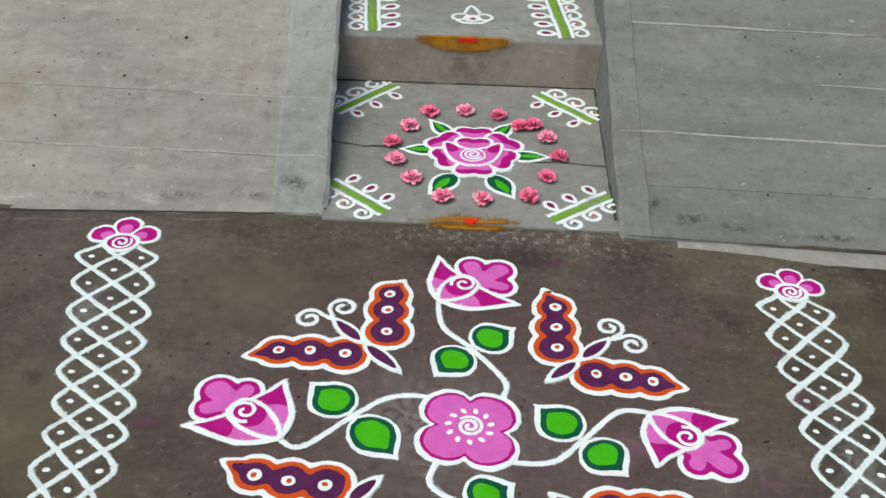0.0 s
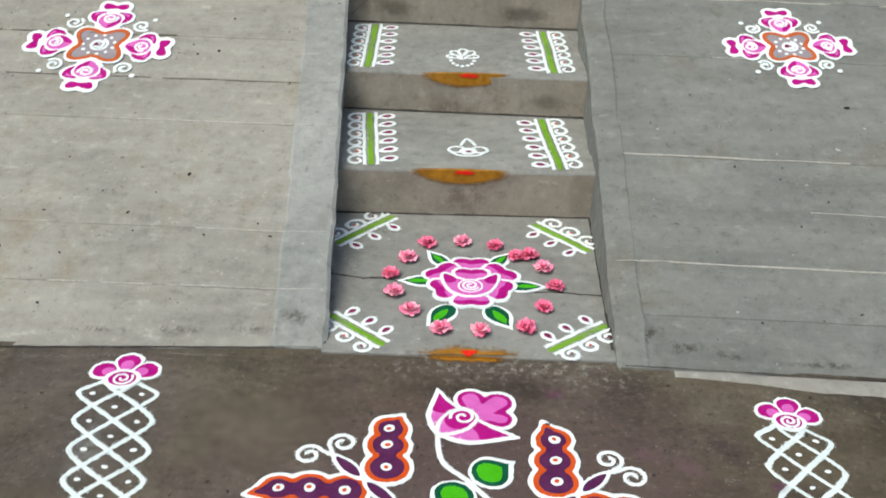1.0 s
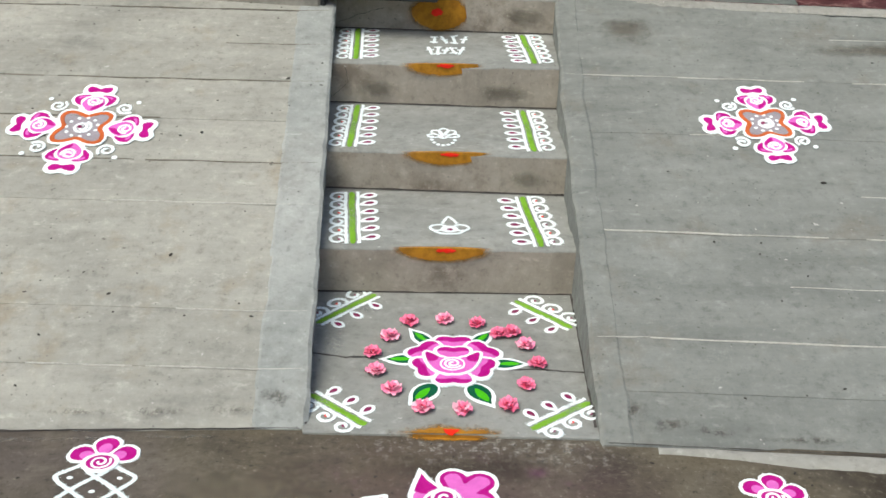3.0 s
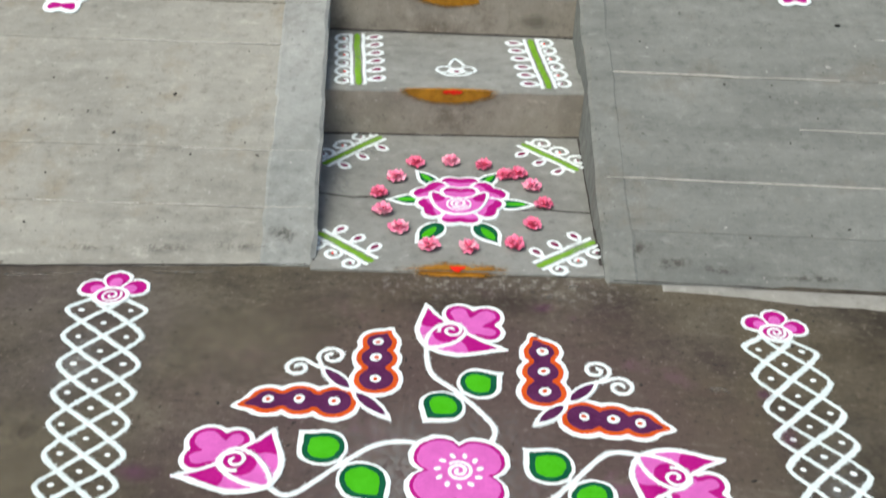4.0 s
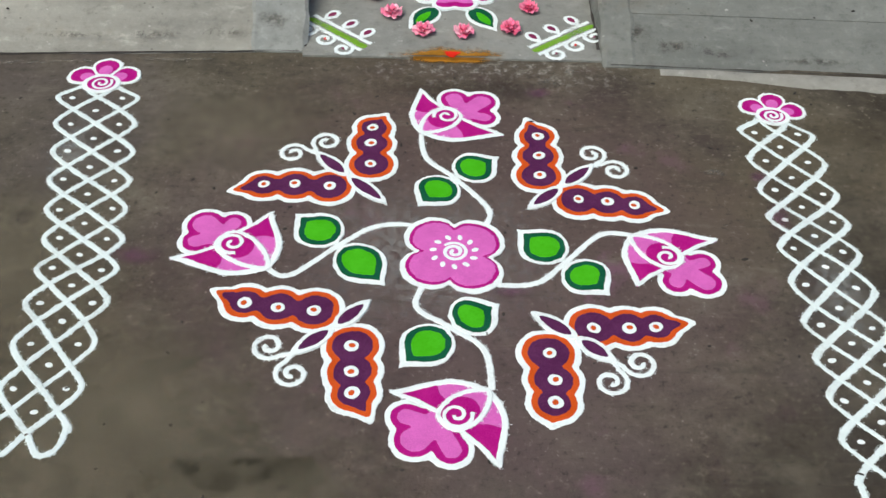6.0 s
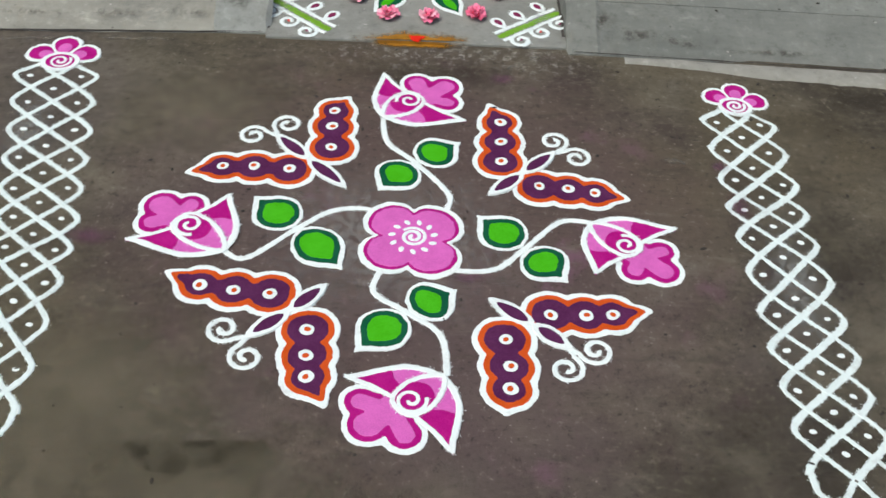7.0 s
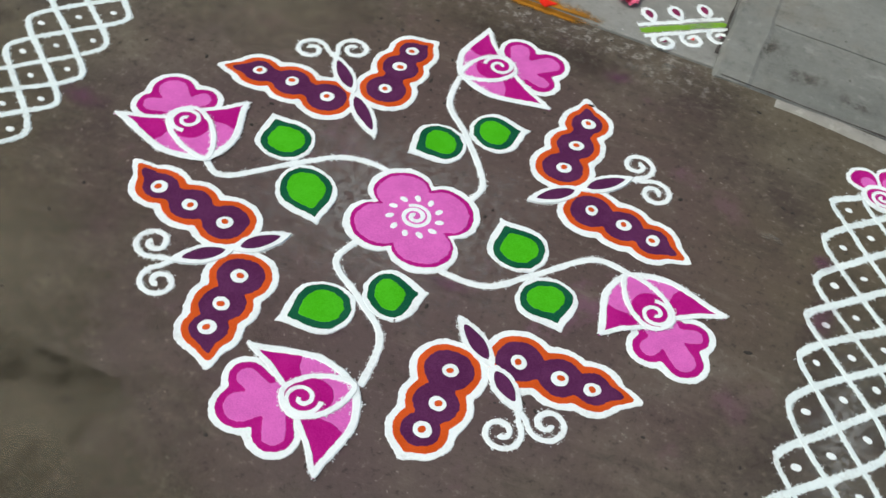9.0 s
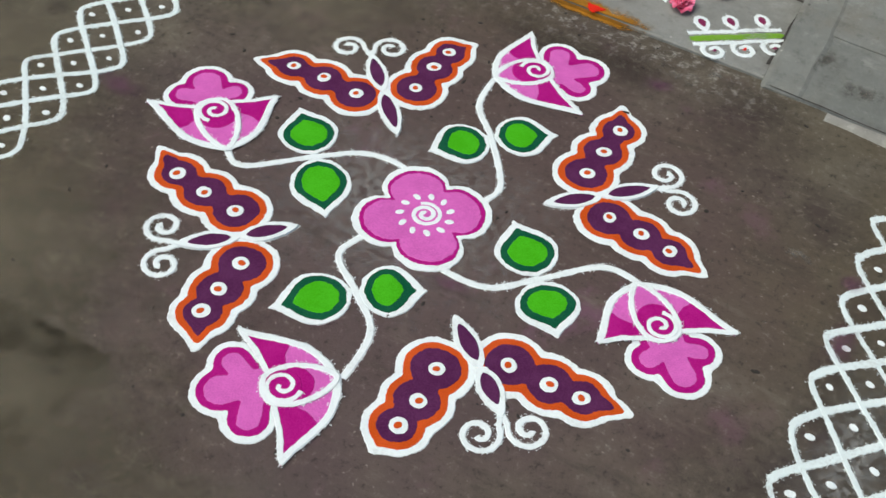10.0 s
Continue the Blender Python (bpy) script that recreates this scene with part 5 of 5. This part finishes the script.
def top_offering():
    yl, yr, z0, z1 = CRISE[3]
    y = yl + (yr - yl) * 0.5
    face = Matrix.Translation((-0.062, y - 0.007, z0 + 0.080)) @ Matrix.Rotation(radians(90), 4, "X")
    ob = thing("turmeric_mark", "large mustard turmeric patch with red vermilion dot on riser", "turmeric mark", "marks on the step edges", face)
    stain("turmeric", Matrix(), (0.175, 0.105), TURMERIC, "", "", ob)
    ob.children[0].matrix_world = face
    ob.children[0].matrix_parent_inverse = Matrix()
    ob.children[0].matrix_basis = Matrix()
    fill("vermilion", circle((-0.01, 0.005), 0.022, 14, 0.7), 0.003, VERMILION, ob, 0.003, 0.002, "red vermilion powder")


top_offering()


def landing_offering():
    ob = thing("turmeric_mark", "mustard turmeric smear with red vermilion on the landing's edge", "turmeric mark", "marks on the step edges", Matrix.Translation((-0.005, 0.756, 0.0135)))
    turn = Matrix.Rotation(radians(-1), 4, "Z")
    for half, tall, lo, hi, m in ((0.21, 0.058, 0, 1, Matrix.Translation((-0.01, -0.005, 0))),
                                  (0.21, 0.030, -0.4, 0, Matrix.Translation((-0.01, -0.0098, -0.0008)) @ turn @ Matrix.Rotation(radians(90), 4, "X")),
                                  (0.18, 0.026, -1, 0, Matrix.Translation((0.0, -0.0085, -0.0105)))):
        s = stain("turmeric", Matrix(), (half, tall), TURMERIC2, "", "", ob, lo, hi)
        s.matrix_basis = m
    fill("vermilion", [Vector(p) for p in ((-0.020, 0.012), (0.022, 0.010), (0.012, -0.004), (0.0, -0.014), (-0.012, -0.002))], 0.0025, VERMILION, ob, 0.002, 0.002, "red vermilion powder")


landing_offering()


# ---- fresh flowers round the rose ----
def bloom(variant, mats):
    r = random.Random(variant)
    ob = thing("pink_flower", "fresh crumpled pink flower lying on the landing", "flower", "flowers round the rose", Matrix())
    def petal(a, tilt, ln, w, lift, mat):
        bm = bmesh.new()
        nu, nv = 5, 4
        g = []
        ph = r.uniform(0, 6)
        for j in range(nv + 1):
            v = j / nv
            row = []
            for i in range(nu + 1):
                u = i / nu * 2 - 1
                wid = w * (0.25 + 0.9 * math.sin(math.pi * (0.12 + 0.62 * v)))
                out = ln * v * (1 - 0.10 * u * u)
                zz = lift + ln * v * math.sin(tilt) * (1 - 0.5 * v) + 0.0045 * math.sin(u * 5 + ph) * v + 0.004 * u * u * v
                q = Vector((u * wid, out * math.cos(tilt * 0.9), max(0.0015, zz)))
                row.append(bm.verts.new(Matrix.Rotation(a, 3, "Z") @ q))
            g.append(row)
        for j in range(nv):
            for i in range(nu):
                bm.faces.new((g[j][i], g[j][i + 1], g[j + 1][i + 1], g[j + 1][i]))
        part("petal", bm, mat, ob, "", True)
    n = 5 if variant % 2 else 6
    for i in range(n):
        petal(2 * math.pi * i / n + r.uniform(-0.3, 0.3), r.uniform(0.35, 0.8), r.uniform(0.029, 0.034), r.uniform(0.014, 0.018), 0.004, mats[i % 2])
    for i in range(4):
        petal(2 * math.pi * i / 4 + r.uniform(-0.4, 0.4), r.uniform(0.8, 1.1), r.uniform(0.024, 0.029), r.uniform(0.011, 0.014), 0.010, mats[(i + 1) % 2])
    for i in range(3):
        petal(2 * math.pi * i / 3 + r.uniform(-0.4, 0.4), 1.2, 0.020, 0.009, 0.014, mats[2])
    return ob


BLOOMS = [bloom(11, (PETAL, PETAL_PALE, PETAL_RED)), bloom(12, (PETAL, PETAL_RED, PETAL_RED)), bloom(13, (PETAL_PALE, PETAL, PETAL)), bloom(14, (PETAL_RED, PETAL, PETAL_RED))]
SPOTS = [(-0.137, 1.338, 1), (-0.026, 1.351, 2), (0.078, 1.330, 3), (0.142, 1.268, 3), (0.181, 1.275, 1), (0.222, 1.202, 2), (0.254, 1.100, 3), (0.212, 0.984, 3),
         (0.157, 0.878, 1), (0.026, 0.857, 0), (-0.084, 0.861, 0), (-0.174, 0.952, 0), (-0.227, 1.047, 2), (-0.243, 1.149, 3), (-0.194, 1.245, 2)]
used = set()
for i, (x, y, v) in enumerate(SPOTS):
    m = Matrix.Translation((x, y, 0.0105)) @ Matrix.Rotation(i * 1.9, 4, "Z") @ Matrix.Scale(1.0 if v == 3 else 1.05, 4)
    if v in used:
        copy_thing(BLOOMS[v], m)
    else:
        BLOOMS[v].matrix_world = m
        used.add(v)


# ---- low black bench on the porch, over the head of the ramp ----
def box_bm(x0, x1, y0, y1, z0, z1, bev=0.004):
    bm = bmesh.new()
    bmesh.ops.create_cube(bm, size=1, matrix=Matrix.Translation(((x0 + x1) / 2, (y0 + y1) / 2, (z0 + z1) / 2)) @ Matrix.Diagonal((x1 - x0, y1 - y0, z1 - z0, 1)))
    if bev:
        bmesh.ops.bevel(bm, geom=list(bm.edges), offset=bev, segments=2, affect="EDGES")
    return bm


def bench():
    ob = thing("low_bench", "black lacquered low bench with a yellow top at the porch edge", "bench", "", pose(-0.070, 2.80, PORCH + 0.003, 0, 0, -6.6))
    W = 2.3
    part("front_rail", box_bm(-W, 0, 0, 0.05, 0.014, 0.112), BLACK, ob)
    part("end_rail", box_bm(-0.05, 0, 0.05, 0.75, 0.014, 0.112), BLACK, ob)
    part("back_rail", box_bm(-W, 0, 0.75, 0.80, 0.014, 0.112), BLACK, ob)
    part("top", box_bm(-W + 0.04, -0.05, 0.05, 0.75, 0.07, 0.106), YELLOW, ob, "yellow patterned mat inset in the top")
    for x in (-W + 0.05, -0.62):
        for y in (0.42, 0.70):
            part("leg", box_bm(x - 0.03, x + 0.03, y - 0.03, y + 0.03, 0.0, 0.07), BLACK, ob)


bench()
ledge = part("trim", box_bm(-3.0, 0, 0, 0.16, -0.055, 0.012, 0.008), GREYMETAL, None)
ledge.matrix_world = pose(-0.560, 2.868, PORCH, 0, 0, -5.5)
tagged(ledge, "grey painted ledge along the porch edge", "ledge", "", "structure")
# solid block whose black stands for the darkness inside the ledge's end
part("end_cap", box_bm(0.0005, 0.022, 0.01, 0.15, -0.050, 0.006, 0.004), BLACK, ledge, "solid black block painting the dark hollow end of the ledge")


# ---- dirt, spills and worn patches ----
def flat(x, y, z=0.0026, turn=0):
    return pose(x, y, z, 0, 0, turn)


for i, (x, y, w, h, t) in enumerate(((0.235, 0.655, 0.085, 0.030, -20), (0.30, 0.700, 0.06, 0.02, 10), (-0.75, 0.735, 0.16, 0.018, 0), (-1.15, 0.712, 0.22, 0.020, 2), (-1.0, 0.722, 0.16, 0.014, 2), (0.62, 0.285, 0.045, 0.022, -12))):
    stain("worn_patch", flat(x, y, 0.0024, t), (w, h), PALE, "pale worn patch in the brown cement yard", "stain")
for i, (x, y, w, h) in enumerate(((-0.75, -0.55, 0.85, 0.60), (-0.55, -0.75, 0.6, 0.4), (-1.0, -0.05, 0.4, 0.45), (-0.55, 0.45, 0.45, 0.30), (0.1, -0.85, 0.7, 0.3), (-0.62, -0.45, 0.36, 0.34), (-0.34, -0.68, 0.34, 0.24))):
    stain("worn_patch", flat(x, y, 0.0005 + 0.00006 * i), (w, h), WORN, "lighter olive worn area in the brown cement yard", "stain")
for x, y, w, h in ((0.725, 0.270, 0.045, 0.040), (-0.70, -0.02, 0.10, 0.05), (0.12, -0.12, 0.07, 0.03), (0.745, 0.12, 0.05, 0.10), (-0.05, -0.30, 0.09, 0.05), (0.22, 0.60, 0.06, 0.04)):
    stain("powder_spill", flat(x, y, 0.0020), (w, h), HAZEPURPLE, "faint purple powder spilled on the cement yard", "stain")
for x, y, w, h in ((-0.62, 0.375, 0.05, 0.022), (-0.62, 0.63, 0.012, 0.010), (-0.98, 0.10, 0.05, 0.05), (0.92, -0.45, 0.03, 0.02), (0.62, 0.10, 0.02, 0.008), (-0.32, -0.62, 0.03, 0.012), (0.55, -0.40, 0.02, 0.008)):
    stain("dirt", flat(x, y, 0.0022, 20), (w, h), DIRT, "dark dirt on the cement yard", "stain")
for x, y, z, w, h in ((-0.37, 0.88, 0.0125, 0.09, 0.09), (-0.36, 1.20, 0.0125, 0.05, 0.14), (0.34, 0.88, 0.0125, 0.08, 0.08), (-0.30, 1.42, 0.0125, 0.12, 0.06), (-0.36, 1.78, 0.1795, 0.07, 0.19), (-0.39, 2.27, 0.3325, 0.07, 0.2), (0.31, 2.25, 0.3325, 0.08, 0.2), (-0.42, 2.78, 0.5045, 0.06, 0.2), (0.33, 2.72, 0.5045, 0.08, 0.18), (0.30, 1.75, 0.1795, 0.08, 0.18)):
    stain("chalk_smudge", flat(x, y, z), (w, h), CHALK, "faint white chalk smudge on the grey cement step", "stain")
for x, y, w, h in ((-0.93, 0.35, 0.10, 0.25), (0.83, -0.1, 0.12, 0.4), (-0.05, 0.0, 0.5, 0.4)):
    stain("chalk_smudge", flat(x, y, 0.0009), (w, h), CHALK, "faint white powder dust on the cement yard", "stain")
for x, y, w, h in ((1.15, 0.42, 0.45, 0.28), (0.75, -0.60, 0.7, 0.50), (0.95, -0.10, 0.5, 0.5), (0.05, 0.62, 0.5, 0.12)):
    stain("damp_patch", flat(x, y, 0.0007), (w, h), DARKYARD, "darker area in the brown cement yard", "stain")


def wall_dark_lines():
    """Dark strips along the foot of the two side walls of the landing."""
    for sd, edge in ((-1, left_edge), (1, right_edge)):
        bm = bmesh.new()
        rows = []
        for i in range(50):
            y = 0.79 + 0.75 * i / 49
            w = 0.0005 + 0.006 * abs(noise.noise((y * 13, sd * 3, 0)))
            x = edge(y) - (sd * 0.014 if sd > 0 else undercut(y) - 0.003)
            rows.append((bm.verts.new((x - sd * w, y, 0.0112)), bm.verts.new((x + sd * 0.012, y, 0.0125 + w * 0.6))))
        for a, b in zip(rows, rows[1:]):
            bm.faces.new((a[0], b[0], b[1], a[1]))
        part("grime", bm, DARKLINE, STAIRS, "thin dark line along the side wall")


wall_dark_lines()
for x, y, z, w, h in ((0.20, 2.497, 0.392, 0.15, 0.055), (0.30, 2.957, 0.585, 0.13, 0.060), (-0.30, 2.520, 0.400, 0.12, 0.050), (0.26, 1.984, 0.245, 0.10, 0.045)):
    stain("damp_stain", Matrix.Translation((x, y - 0.009, z)) @ Matrix.Rotation(radians(90), 4, "X") @ Matrix.Rotation(radians(-6 if z > 0.3 else -3), 4, "Y"), (w, h), DAMP, "brown damp stain on the riser of a step", "stain")
for x, y, w, h in ((0.70, 2.73, 0.17, 0.13), (1.80, 2.60, 0.60, 0.075)):
    stain("damp_stain", ramp_pose(x, y), (w, h), DAMP, "dark damp stain near the top of the ramp", "stain")
for x, y, w, h in ((-0.49, 0.86, 0.07, 0.065), (-0.60, 0.815, 0.13, 0.035), (-0.80, 0.805, 0.14, 0.030), (0.49, 0.83, 0.08, 0.060), (0.60, 0.785, 0.11, 0.042), (0.72, 0.765, 0.08, 0.028), (-1.05, 0.80, 0.2, 0.02), (0.95, 0.74, 0.2, 0.02)):
    stain("dirt", ramp_pose(x, y), (w, h), DIRT, "dark line along the foot with painted shade of the ramp", "stain")


def foot_line():
    """Broken dark line along the foot of the ramps; paints the front edge's shade."""
    for sd in (-1, 1):
        bm = bmesh.new()
        rows = []
        for i in range(120):
            x = sd * (0.42 + 2.2 * i / 119)
            y = (0.776 + 0.039 * min(0, x + 0.5) if sd < 0 else 0.722 - 0.057 * (x - 0.48)) + 0.003 * noise.noise((x * 14, 2, 0))
            w = 0.0003 + 0.005 * max(0, noise.noise((x * 7, sd * 3, 1)) - 0.05) + 0.0012 * abs(noise.noise((x * 31, sd, 4)))
            rows.append((bm.verts.new((x, y - w, 0.0028 if sd < 0 else 0.0085)), bm.verts.new((x, y + w * 1.5, 0.0070 if sd < 0 else 0.0100))))
        for a, b in zip(rows, rows[1:]):
            bm.faces.new((a[0], b[0], b[1], a[1]) if sd > 0 else (b[0], a[0], a[1], b[1]))
        part("grime", bm, DARKLINE, RAMP_L if sd < 0 else RAMP_R, "dark line along the foot with painted shade")


foot_line()


def crack(pts, width, parent):
    """A hair crack along a few points on a cement face, 2 mm proud of it."""
    bm = bmesh.new()
    P = [Vector(p) for p in pts]
    fine = []
    for a, b in zip(P, P[1:]):
        n = max(3, int((b - a).length / 0.012))
        fine += [a.lerp(b, i / n) for i in range(n)]
    fine.append(P[-1])
    rows = []
    for i, p in enumerate(fine):
        t = (fine[min(i + 1, len(fine) - 1)] - fine[max(i - 1, 0)]).normalized()
        flat_side = abs(t.z) < 0.5 and abs(P[0].z - P[-1].z) < 0.01
        sidev = Vector((-t.y, t.x, 0)) if flat_side else Vector((-t.z, 0, t.x))
        q = p + sidev * 0.005 * noise.noise(p * 30)
        w = width * (0.35 + abs(noise.noise(p * 60)))
        rows.append((bm.verts.new(q - sidev * w), bm.verts.new(q + sidev * w)))
    for a, b in zip(rows, rows[1:]):
        bm.faces.new((a[0], b[0], b[1], a[1]))
    part("crack", bm, DARKLINE, parent, "thin dark crack")


crack([(-0.50, 2.545, 0.5045), (-0.40, 2.60, 0.5045), (-0.33, 2.75, 0.5045)], 0.0016, STAIRS)
crack([(-0.47, 2.035, 0.3325), (-0.43, 2.12, 0.3325), (-0.45, 2.28, 0.3325)], 0.0014, STAIRS)
crack([(0.40, 2.50, 0.5045), (0.34, 2.62, 0.5045)], 0.0013, STAIRS)
crack([(-0.48, 2.5295, 0.36), (-0.42, 2.526, 0.42), (-0.43, 2.525, 0.48)], 0.0016, STAIRS)
crack([(-0.50, 3.008, 0.53), (-0.40, 3.0, 0.57), (-0.30, 2.993, 0.60)], 0.0015, STAIRS)


def specks():
    """Seeds, grit and bits of dry leaf scattered over the yard and the ramps."""
    r = random.Random(21)
    bm = bmesh.new()
    for i in range(420):
        on_ramp = i < 150
        if on_ramp:
            sd = r.choice((-1, 1))
            y = r.uniform(0.82, 2.9)
            x = sd * r.uniform(0.5, 2.0)
            z = ramp_z(y) + 0.003
        else:
            x, y, z = r.uniform(-1.5, 1.5), r.uniform(-1.1, 0.74), 0.0006
        s = r.uniform(0.0016, 0.0038) * (1.8 if r.random() < 0.08 else 1)
        m = Matrix.Translation((x, y, z)) @ Matrix.Rotation(r.uniform(0, 6), 4, "Z") @ Matrix.Diagonal((s * r.uniform(1, 2.4), s, s * 0.6, 1))
        bmesh.ops.create_icosphere(bm, subdivisions=1, radius=1, matrix=m)
    tagged(part("grit", bm, GRIT, None), "dark grit and seeds scattered on the cement", "grit", "", "stuff")


specks()
